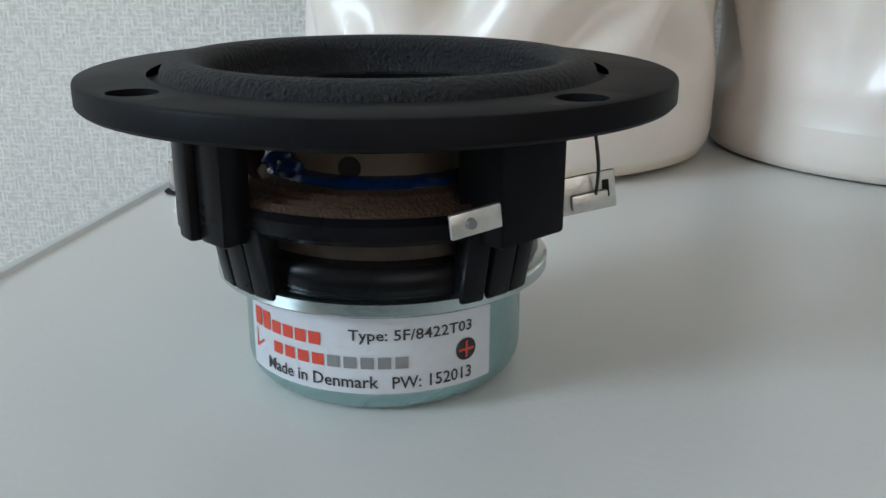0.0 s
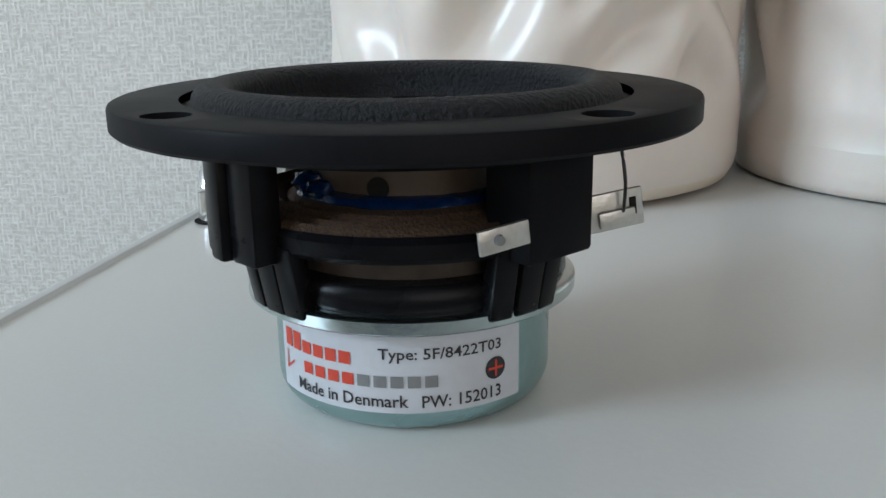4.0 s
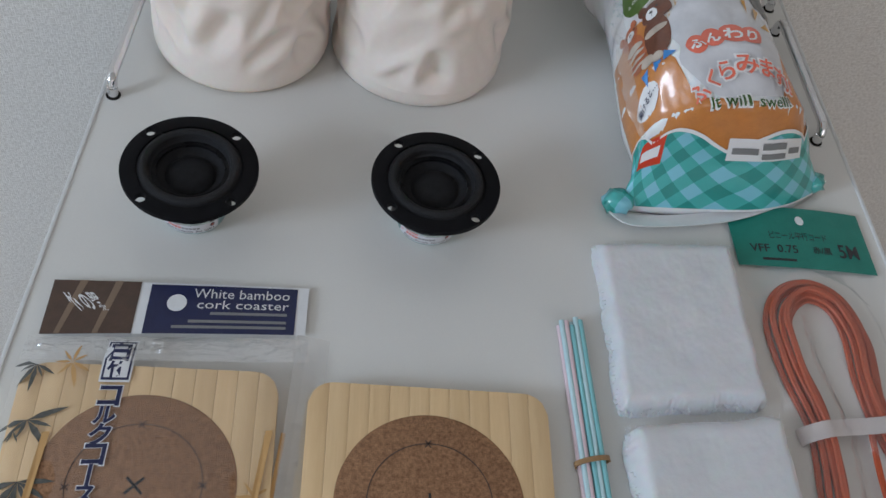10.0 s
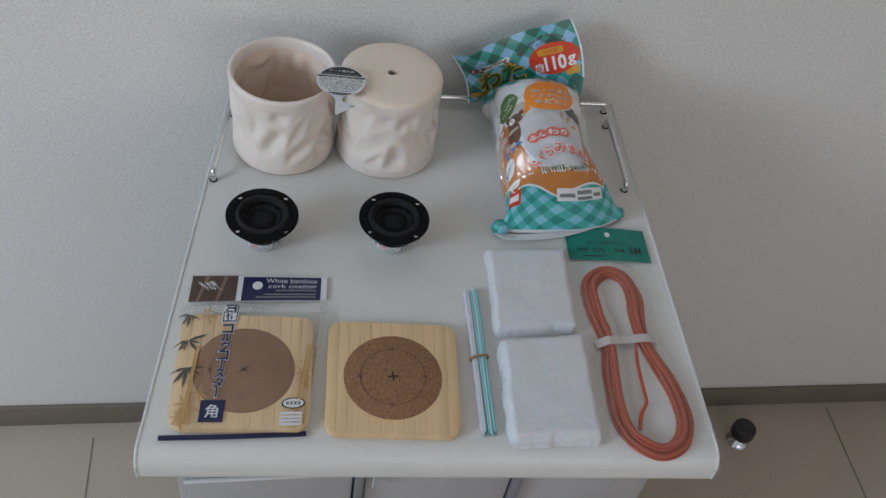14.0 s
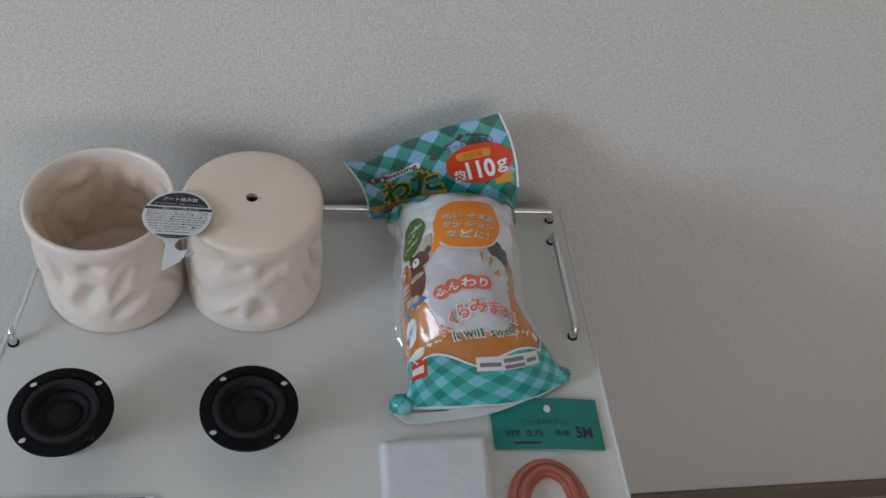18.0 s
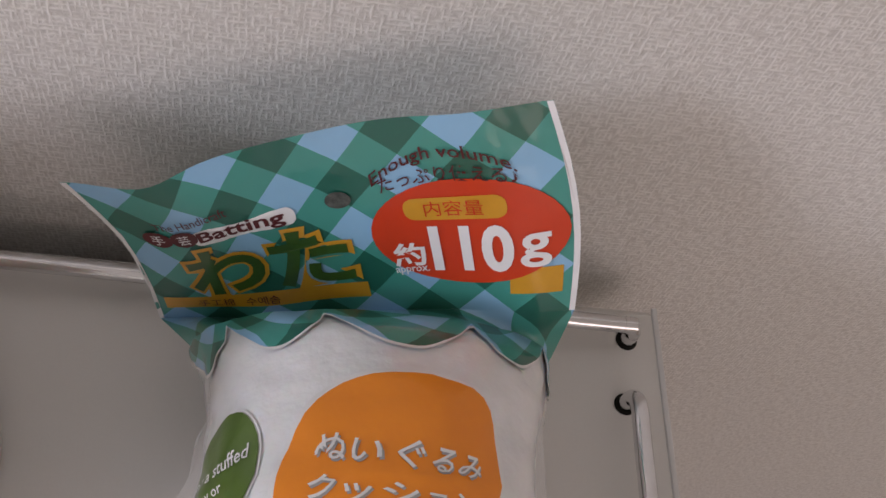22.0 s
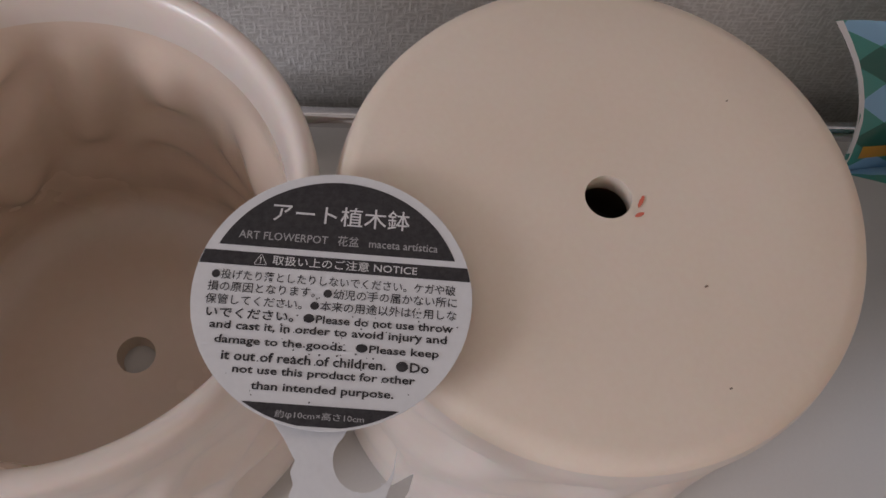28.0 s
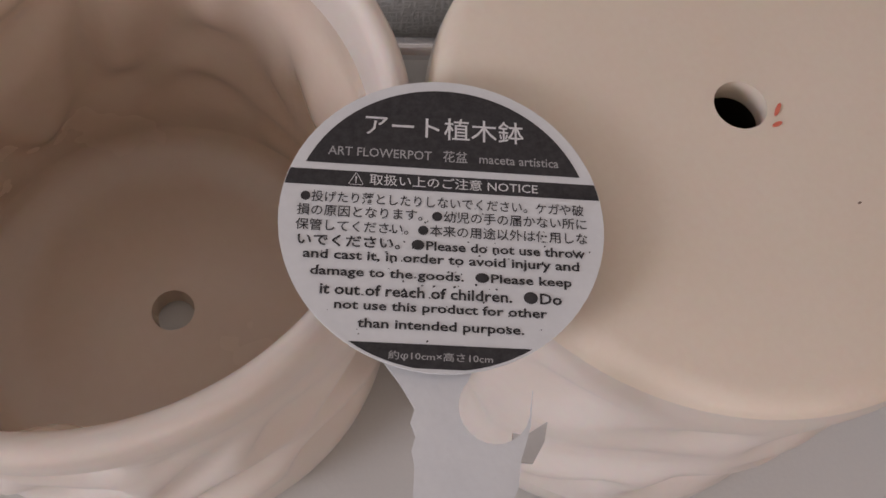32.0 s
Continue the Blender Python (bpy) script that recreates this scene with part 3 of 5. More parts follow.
def table_top():
    prof = [("b", 0, -0.022), ("b", 0, -0.003), ("b", 0.003, 0.0)]
    prof += [("f", 0.0, 0.0)]
    for k in range(1, 9):
        a = radians(11 * k)
        prof.append(("f", -0.017 * math.sin(a), -0.017 * (1 - math.cos(a))))
    prof += [("f", -0.0172, -0.028), ("f", -0.0165, -0.031), ("f", -0.0140, -0.033), ("f", -0.011, -0.033), ("f", -0.010, -0.022)]
    bm, cols, nu = bmesh.new(), [], 14
    for i in range(nu + 1):
        u = i / nu
        b, f = BL.lerp(BR, u), FL.lerp(FR, u)
        d = (b - f).normalized()
        cols.append([bm.verts.new((b if w == "b" else f) + (-d if w == "b" else d) * o + Vector((0, 0, z))) for w, o, z in prof])
    m = len(prof)
    for p, q in zip(cols, cols[1:]):
        for j in range(m):
            bm.faces.new((p[j], p[(j + 1) % m], q[(j + 1) % m], q[j]))
    bm.faces.new(cols[0])
    bm.faces.new(cols[-1][::-1])
    return bm


part("top", table_top(), "table", table)
half_round = [(0.0013 * math.cos(radians(a)), 0.0011 * math.sin(radians(a))) for a in range(0, 360, 45)]
for b, f, s in ((BL, FL, 1), (BR, FR, -1)):
    d = (f - b).normalized()
    path = [b.copy(), b.lerp(f, 0.5), f.copy()] + [f + d * 0.017 * math.sin(radians(a)) + Vector((0, 0, -0.017 * (1 - math.cos(radians(a))))) for a in (20, 40, 60, 80, 90)] + [f + d * 0.0172 + Vector((0, 0, -0.029))]
    path = [q + Vector((-s * 0.0012, 0, 0)) for q in path]
    part("edge_band", sweep(path, half_round), "edge", table, "white plastic edge band")
part("carcass", prism([(-0.1370, 0.3712), (-0.1869, -0.0359), (0.2579, -0.0503), (0.2782, 0.3609)], FLOOR + 0.05, -0.024, 0.002), "cabinet", table)
for x0, x1 in ((-0.184, -0.034), (-0.024, 0.112), (0.122, 0.250)):
    for k in range(4):
        z1 = -0.036 - 0.18 * k
        dr = part("drawer_front", box(x0, x1, -0.060, -0.0455, z1 - 0.172, z1, 0.004), "cabinet", table)
        part("drawer_lip", box(x0 + 0.006, x1 - 0.006, -0.0640, -0.0605, z1 - 0.013, z1 - 0.010, 0.001), "edge", dr)
for x in (-0.029, 0.117):
    part("divider", box(x - 0.004, x + 0.004, -0.066, -0.0455, FLOOR + 0.06, -0.034, 0.002), "steel_grey", table)
part("latch", box(-0.019, -0.016, -0.069, -0.0645, -0.064, -0.036, 0.001), "clear_plastic", table, "cloudy clear plastic latch")
for x, y in ((-0.165, -0.03), (0.235, -0.03), (-0.122, 0.33), (0.250, 0.33)):
    part("caster", box(x - 0.012, x + 0.012, y - 0.012, y + 0.012, FLOOR, FLOOR + 0.049, 0.005), "dark_gap", table)


def rail(p, q, h=0.0125):
    """A bent chrome rod that stands in two drilled holes of the table top."""
    p, q = Vector(p), Vector(q)
    d = (q - p).normalized()
    t = thing("table_rail", "bent chrome rail standing in drilled holes of the table edge", "rail", group="table rails")
    up = Vector((0, 0, 1))
    pts = [p + up * -0.004, p + up * 0.004, p + up * (h - 0.004) + d * 0.0008, p + up * h + d * 0.0055, p + up * h + d * 0.02]
    pts += [p.lerp(q, 0.5) + up * h]
    pts += [q + up * h - d * 0.02, q + up * h - d * 0.0055, q + up * (h - 0.004) - d * 0.0008, q + up * 0.004, q + up * -0.004]
    part("rod", tube(pts, 0.0031, 6, 14), "chrome", t)
    for e in (p, q):
        part("drilled_hole", lathe([(0, 0.0004), (0.0042, 0.0004), (0.0042, 0.0002)], 20), "hole", t).location = e
    return t


rail((-0.1630, 0.2497, 0), (-0.1491, 0.3504, 0))
rail((0.2771, 0.3383, 0), (0.2737, 0.2350, 0))
rail((-0.1360, 0.3817, 0), (0.2809, 0.3641, 0))

# ---- flower pots ----
GIRTH = 1.055


def hollow(a, z, seed):
    p = Vector((math.cos(a) * 1.75 + seed, math.sin(a) * 1.75 - seed, z * 27 + 0.6 * math.sin(3 * a + seed)))
    dist, _ = noise.voronoi(p)
    ridge = min(dist[1] - dist[0], 0.6) / 0.6
    ridge = ridge * ridge * (3 - 2 * ridge)
    return -0.0078 * ridge + 0.0022 * noise.noise(p * 1.3 + Vector((7, 3, 1)))


@functools.lru_cache(None)
def relief(a, z, seed):
    """Hollows with soft ridges between them, all round a pot wall."""
    near = ((0, 0), (0.05, 0), (-0.05, 0), (0, 0.0025), (0, -0.0025), (0.035, 0.0018), (-0.035, 0.0018), (0.035, -0.0018), (-0.035, -0.0018))
    return sum(hollow(a + da, z + dz, seed) for da, dz in near) / len(near)


def pot(seed, label, m):
    """A ceramic pot, rim up: body with relief inside and outside and a base with a drain hole, and a rolled rim."""
    t = thing("flower_pot", label, "flower pot", m, "flower pots")
    foot = [(0.0046, 0.0), (0.030, 0.0), (0.0455, 0.0004), (0.0485, 0.0016), (0.0497, 0.004)]
    nz = 34
    wall = [(0.0503, 0.007 + 0.079 * k / nz) for k in range(nz + 1)] + [(0.0509, 0.089)]
    rim = [(0.0509, 0.089), (0.0513, 0.094), (0.0512, 0.0975), (0.0502, 0.0995), (0.0487, 0.1000), (0.0474, 0.0993), (0.0464, 0.097), (0.0458, 0.093), (0.0452, 0.089)]
    inner = [(0.0452, 0.089 - 0.077 * k / nz) for k in range(nz + 1)] + [(0.0432, 0.0095), (0.039, 0.0066), (0.030, 0.0060), (0.0052, 0.0060)]

    def shift(a, i, r, z):
        w = min(1.0, max(0.0, (z - 0.010) / 0.020)) * min(1.0, max(0.0, (0.089 - z) / 0.013))
        w = w * w * (3 - 2 * w)
        return relief(a, z, seed) * w + 0.0004 * w

    foot, wall, rim, inner = ([(r * GIRTH, z) if r > 0.01 else (r, z) for r, z in q] for q in (foot, wall, rim, inner))
    part("base", lathe(foot[:5], 176), "bisque", t, sharp=80)
    part("outer_wall", lathe(foot[4:] + wall, 176, False, shift), "ceramic", t, sharp=80)
    part("inner_wall", lathe(inner, 176, False, lambda a, i, r, z: 0.65 * shift(a, i, r, z)), "inner_glaze", t, sharp=80)
    part("rim", lathe(rim, 176), "ceramic", t, sharp=80)
    part("drain_hole", lathe([(0.0046, 0.0), (0.0048, 0.0030), (0.0052, 0.0060)], 48), "bisque", t, sharp=80)
    return t


pot(3.1, "cream glazed ceramic flower pot with dimpled sides, standing open", pose(-0.0920, 0.3058, 0.0003, 0, 0, 40))
pot2 = pot(8.7, "cream ceramic flower pot turned upside down, drain hole on top", pose(0.0169, 0.3037, 0.1003, 180, 0, 25))
for dx, dy, ln, tn in ((0.0065, -0.0012, 0.0030, 60), (0.0058, -0.0040, 0.0020, 20)):
    s = part("clay_mark", prism(oval(0, 0, ln / 2, 0.0004, 8), 0, 0.00015), "coral", pot2, "small orange clay mark")
    s.matrix_basis = pose(0.0169, 0.3037, 0.1003, 180, 0, 25).inverted() @ pose(0.0166 + dx, 0.3037 + dy, 0.1004, 0, 0, tn)

for dx, dy, s in ((0.0160, -0.0190, 0.0004), (0.0170, -0.0385, 0.00035), (0.0275, 0.0215, 0.0003)):
    q = part("speck", prism(oval(0, 0, s, s * 0.5, 8), 0, 0.0001), "tan_print", pot2)
    q.matrix_basis = pose(0.0169, 0.3037, 0.1003, 180, 0, 25).inverted() @ pose(0.0169 + dx, 0.3037 + dy, 0.1004, 0, 0, 20)

# ---- paper tag ----
TAG_R = 0.0242
e1 = Vector((0.9940, -0.1090, 0.0020)).normalized()
nrm = Vector((-0.03, 0.05, 1)) - e1 * Vector((-0.03, 0.05, 1)).dot(e1)
nrm.normalize()
e2 = nrm.cross(e1)
TAG_C = Vector((-0.0357, 0.2832, 0.1050))
tag = thing("paper_tag", "round white paper tag with black printing, hooked over the pots", "tag")


def tag_at(h):
    return lambda u, v: TAG_C + e1 * (u * TAG_R) + e2 * (v * TAG_R) + nrm * h


patch_disc = [(math.cos(2 * math.pi * k / 72), math.sin(2 * math.pi * k / 72)) for k in range(72)]
bm = bmesh.new()
low, high = [bm.verts.new(tag_at(-0.00035)(x, y)) for x, y in patch_disc], [bm.verts.new(tag_at(0)(x, y)) for x, y in patch_disc]
bm.faces.new(high)
bm.faces.new(low[::-1])
for k in range(72):
    bm.faces.new((low[k], low[(k + 1) % 72], high[(k + 1) % 72], high[k]))
disc = part("disc", bm, "card_white", tag)


def segment(r, v0, v1, n=24):
    """The slice of a disc between two heights."""
    a0, a1 = math.asin(max(min(v0 / r, 1), -1)), math.asin(max(min(v1 / r, 1), -1))
    right = [(r * math.cos(a0 + (a1 - a0) * k / n), r * math.sin(a0 + (a1 - a0) * k / n)) for k in range(n + 1)]
    return right + [(-x, y) for x, y in right[::-1]]


patch("black_field", segment(0.925, 0.335, 0.9249), tag_at(0.00006), "ink", tag, 3)
patch("black_field", segment(0.995, 0.175, 0.285), tag_at(0.00006), "ink", tag, 3)
patch("black_field", segment(0.985, -0.975, -0.83), tag_at(0.00006), "ink", tag, 3)
for body, v, w, h, mat in (
    ("アート植木鉢", 0.635, 1.02, 0.165, "ink_white"),
    ("ART FLOWERPOT   花盆   maceta artística", 0.43, 1.46, 0.085, "ink_pale"),
    ("⚠ 取扱い上のご注意 NOTICE", 0.23, 1.18, 0.085, "ink_white"),
    ("●投げたり落としたりしないでください。ケガや破", 0.095, 1.75, 0.078, "ink"),
    ("損の原因となります。●幼児の手の届かない所に", 0.0, 1.78, 0.078, "ink"),
    ("保管してください。●本来の用途以外は使用しな", -0.10, 1.78, 0.078, "ink"),
    ("いでください。●Please do not use throw", -0.20, 1.74, 0.078, "ink"),
    ("and cast it, in order to avoid injury and", -0.30, 1.66, 0.080, "ink"),
    ("damage to the goods.  ●Please keep", -0.405, 1.56, 0.080, "ink"),
    ("it out of reach of children.  ●Do", -0.51, 1.43, 0.076, "ink"),
    ("not use this product for other", -0.615, 1.25, 0.076, "ink"),
    ("than intended purpose.", -0.725, 0.97, 0.076, "ink"),
    ("約φ10cm×高さ10cm", -0.905, 0.60, 0.06, "ink_pale"),
):
    words("printing", body, tag_at(0.00012), mat, tag, w, h, (0.0, v), 0.0, 0.006 if mat != "ink" else 0.020 if sum(ch.isascii() for ch in body) > 0.6 * len(body) else 0.006)
# toner flecks scattered over the printed text
rng = random.Random(12)
bm = bmesh.new()
for k in range(130):
    a, r = rng.uniform(0, 2 * math.pi), 0.93 * math.sqrt(rng.random())
    x, y = r * math.cos(a), r * math.sin(a)
    x, y = (0.45 * x, 0.35 * y - 0.3) if k % 3 == 0 else (x, y)
    if y < 0.15:
        size = rng.uniform(0.003, 0.009)
        bm.faces.new([bm.verts.new(tag_at(0.0001)(x + size * rng.uniform(0.6, 1.3) * math.cos(i * 1.05), y + size * rng.uniform(0.5, 1.2) * math.sin(i * 1.05))) for i in range(6)])
part("toner_flecks", bm, "ink", tag, "scattered black toner flecks")

# handle of the tag: a neck that widens into a blade with a round notch torn open on one side
STEM = pose(-0.0392, 0.2614, 0.1040, -3, 0, 0)
notch = [(0.0081 + 0.0050 * math.cos(radians(q)), -0.0070 + 0.0052 * math.sin(radians(q))) for q in range(130, 361, 15)]
blade = [(0.0137, -0.0050), (0.0128, -0.0100), (0.0108, -0.0146), (0.0100, -0.0182), (0.0075, -0.0224), (0.0062, -0.0233), (0.0045, -0.0246), (0.0018, -0.0262), (-0.0022, -0.0300)]
torn = [(-0.0046 + 0.0014 * k / 12 + 0.00035 * math.sin(k * 2.7), -0.0295 + 0.0230 * k / 12) for k in range(13)]
outline = [(-0.0088, 0.0022), (-0.0068, 0.0006)] + [(-0.0046, -0.0030)] + torn[::-1] + blade[::-1] + notch[::-1] + [(0.0066, 0.0002), (0.0092, 0.0022)]
stem = part("stem", prism(outline, 0.0, 0.0003), "card_white", tag, "torn white paper handle")
stem.matrix_basis = STEM
flap = part("torn_flap", prism([(0.0105, -0.0140), (0.0112, -0.0098), (0.0130, -0.0102), (0.0168, -0.0082), (0.0158, -0.0112), (0.0136, -0.0142)], 0.0, 0.0003), "card_white", tag, "torn paper corner")
flap.matrix_basis = STEM @ pose(0, 0, -0.0012, 0, 14, 0)

# ---- loudspeaker drivers ----
def driver(m, label):
    t = thing("speaker_driver", label, "loudspeaker", m, "speaker drivers")
    zt = 0.0370
    part("flange", flange_mesh(0.0341, 0.0264, 0.00265, 0.03055, zt), "frame_black", t)
    part("recess", lathe([(0.0205, zt - 0.0018), (0.0256, zt - 0.0011), (0.0265, zt - 0.0010), (0.0266, zt - 0.0014)], 72), "frame_black", t)
    prof = [(0.0260, zt - 0.0009), (0.0254, zt - 0.0006)]
    prof += [(0.0227 + 0.0024 * math.cos(radians(a)), zt - 0.0002 + 0.0019 * math.sin(radians(a))) for a in range(0, 181, 15)]
    prof += [(0.0202, zt - 0.0016), (0.0197, zt - 0.0026), (0.0188, zt - 0.0032)]
    part("surround", lathe(prof, 96), "foam", t, "speckled black foam surround")
    part("cone", lathe([(0.0194, zt - 0.0030), (0.0180, zt - 0.0044), (0.0160, zt - 0.0058), (0.0140, zt - 0.0069), (0.0122, zt - 0.0075), (0.0020, zt - 0.0076)], 72), "cone", t)
    part("dust_cap", lathe([(0.0126, zt - 0.0072), (0.0120, zt - 0.0066), (0.0102, zt - 0.0055), (0.0075, zt - 0.0046), (0.0040, zt - 0.0040), (0, zt - 0.0038)], 48), "cone", t)
    # basket
    part("basket_collar", lathe([(0.0170, zt - 0.0030), (0.0262, zt - 0.0030), (0.0258, zt - 0.0048), (0.0170, zt - 0.0048)], 72, True), "gloss_black", t)
    part("basket_ring", lathe([(0.0190, 0.0216), (0.0212, 0.0216), (0.0218, 0.0222), (0.0218, 0.0238), (0.0212, 0.0245), (0.0190, 0.0245)], 72, True), "gloss_black", t)
    part("basket_foot", lathe([(0.0140, 0.0152), (0.0187, 0.0152), (0.0191, 0.0158), (0.0189, 0.0178), (0.0183, 0.0184), (0.0140, 0.0184)], 72, True), "gloss_black", t)
    part("coil_sleeve", lathe([(0.0160, 0.0182), (0.0163, 0.0190), (0.0166, 0.0222), (0.0168, 0.0244)], 64), "sleeve", t)
    for a in (-138, 129, 45):
        for da, w, r in ((-9, 0.0034, 0.0226), (-1, 0.0030, 0.0234), (8, 0.0044, 0.0224)):
            q = part("strut", box(-w / 2, w / 2, -0.0022, 0.0016, 0.0206, zt - 0.0032, 0.0005), "gloss_black", t)
            q.matrix_basis = pose(0, 0, 0, 0, 0, a + da + 90) @ pose(0, -r, 0)
    for a in (-133, -47, 129, 45):
        for da, w in ((-9, 0.0030), (1, 0.0034), (10, 0.0030)):
            bm = box(-w / 2, w / 2, -0.0013, 0.0013, 0.0141, 0.0226, 0.0004)
            for v in bm.verts:
                v.co.y += 0.0016 * (0.0226 - v.co.z) / 0.0085
            q = part("rib", bm, "gloss_black", t)
            q.matrix_basis = pose(0, 0, 0, 0, 0, a + da + 90) @ pose(0, -0.0208, 0)
    block = part("terminal_block", box(-0.0047, 0.0054, -0.0026, 0.0040, 0.0210, zt - 0.0030, 0.0006), "frame_black", t)
    block.matrix_basis = pose(0, 0, 0, 0, 0, -43.5 + 90) @ pose(0, -0.0216, 0)
    # moving parts seen through the openings
    part("spider", lathe([(0.0212, 0.0243), (0.0203, 0.0252), (0.0194, 0.0243), (0.0184, 0.0253), (0.0174, 0.0245), (0.0163, 0.0256), (0.0152, 0.0248), (0.0140, 0.0256), (0.0120, 0.0256)], 96), "spider", t, "brown woven spider")
    part("voice_coil_former", lathe([(0.0117, 0.0250), (0.0117, 0.0270), (0.0118, 0.0294), (0.0110, 0.0294)], 64), "former", t)
    part("glue_bead", lathe([(0.0117, 0.0250), (0.0133, 0.0252), (0.0137, 0.0257), (0.0130, 0.0264), (0.0117, 0.0267)], 96, False, lambda a, i, r, z: 0.0008 * noise.noise(Vector((3 * math.cos(a), 3 * math.sin(a), i)))), "glue", t, "glossy blue glue bead")
    for a in (-101, -23.6, 13, 52, 91, 130, 168):
        q = part("vent_hole", lathe([(0, 0.0001), (0.00128, 0.0001), (0.00128, -0.0001)], 20), "hole", t)
        q.matrix_basis = pose(0, 0, 0, 0, 0, a + 90) @ pose(0, -0.01182, 0.0275, 90, 0, 0)
    for a, z, s in ((-150, 0.0272, 1.0), (-138, 0.0268, 0.8), (-30, 0.0262, 0.6)):
        blob = lathe([(0, -0.0014), (0.0014, -0.0010), (0.0022, 0), (0.0014, 0.0010), (0, 0.0014)], 20, False, lambda a, i, r, z: 0.0007 * noise.noise(Vector((2 * math.cos(a), 2 * math.sin(a), i * 0.7))))
        q = part("glue_blob", blob, "glue", t)
        q.matrix_basis = pose(0, 0, 0, 0, 0, a + 90) @ pose(0, -0.0126, z) @ Matrix.Scale(s, 4)
    # motor
    part("top_plate", lathe([(0, 0.0153), (0.0197, 0.0153), (0.0202, 0.0149), (0.0202, 0.0136), (0.0197, 0.0132), (0, 0.0132)], 96), "zinc", t, "bright zinc-plated top plate")
    RC, RB = 0.0171, 0.0036
    can = [(RC, 0.0134), (RC, RB + 0.0002)] + [(RC - RB + RB * math.cos(radians(a)), RB - RB * math.sin(radians(a))) for a in range(0, 91, 15)] + [(0.0120, 0.0000), (0, 0.0000)]
    part("magnet_can", lathe(can, 96), "can", t, "bluish zinc magnet can")

    def on_can(h):
        def place(u, v):
            a = radians(u)
            r, z = RC + h, v
            if z < RB:
                r = RC - RB + math.sqrt(max(RB**2 - (RB - z) ** 2, 0)) + h
            return Vector((r * math.cos(a), r * math.sin(a), z))
        return place

    deg = 57.3 / RC

    def line(name, body, a0, a1, z, h, bold=0.012):
        v, f = lettering(body, radians(a1 - a0) * RC, h, bold)
        pts = [on_can(0.00014)((a0 + a1) / 2 + x * deg, z + y) for x, y in v]
        part(name, mesh_of(name, pts, f, False), "ink", t)

    patch("sticker", rect(-148, -39, 0.0031, 0.0128, 18), on_can(0.00006), "sticker", t, 10, "silver type sticker")
    pr = on_can(0.00014)
    line("type_line", "Type: 5F/8422T03", -97, -49, 0.0100, 0.0017)
    line("origin_line", "Made in Denmark", -135, -86, 0.0046, 0.0015)
    line("date_line", "PW: 152013", -81, -49, 0.0045, 0.0015)
    for k in range(6):
        a = -144 + 6.2 * k
        patch("red_mark", rect(a, a + 5.0, 0.0086, 0.0108 if k in (0, 1) else 0.0101, 2), pr, "red_ink", t, 2)
    patch("red_mark", [(-144, 0.0056), (-142.8, 0.0056), (-143.2, 0.0081), (-143.8, 0.0081)], pr, "red_ink", t, 2)
    patch("red_mark", [(-143.6, 0.0056), (-138, 0.0068), (-138, 0.0071), (-141, 0.0064), (-143.6, 0.0061)], pr, "red_ink", t, 2)
    for k in range(9):
        a = -131 + 6.4 * k
        patch("red_mark" if k < 4 else "grey_mark", rect(a, a + 4.9, 0.0062, 0.0076, 2), pr, "red_ink" if k < 4 else "ink_grey", t, 2)
    patch("round_mark", oval(-51.5, 0.0073, 4.6, 0.00135, 24), pr, "ink", t, 3)
    for sx, sy in ((3.3, 0.00015), (0.5, 0.0010)):
        patch("plus_mark", rect(-51.5 - sx, -51.5 + sx, 0.0073 - sy, 0.0073 + sy, 2), on_can(0.00022), "red_ink", t, 2)
    # terminals
    lug = part("terminal", box(-0.0029, 0.0029, -0.0003, 0.0003, -0.0013, 0.0013, 0.0002), "tin", t, "flat tinned terminal with a rivet")
    lug.matrix_basis = pose(0.0117, -0.0223, 0.0249, 0, -7, 31)
    rv = part("rivet", lathe([(0, 0.0005), (0.0005, 0.0004), (0.0006, 0)], 16), "ink_grey", lug)
    rv.matrix_basis = pose(-0.0007, -0.0003, 0, 90, 0, 0)
    lug2 = part("terminal", box(-0.0036, 0.0036, -0.0003, 0.0003, -0.0022, 0.0022, 0.0003), "tin", t, "flat tinned terminal, soldered")
    lug2.matrix_basis = pose(0.0236, -0.0095, 0.0246, 0, -8, 18)
    part("solder", box(-0.0020, 0.0024, -0.0009, -0.0003, -0.0017, 0.0002, 0.0003), "tin", lug2)
    part("slot", box(0.0019, 0.0027, -0.00045, 0.00045, -0.0008, 0.0012, 0.0001), "hole", lug2)
    part("lead_wire", tube([Vector((0.0236, -0.0100, zt - 0.0030)), Vector((0.0242, -0.0108, 0.0315)), Vector((0.0247, -0.0110, 0.0280)), Vector((0.0247, -0.0100, 0.0246))], 0.0002, 6, 6), "wire", t)
    return t


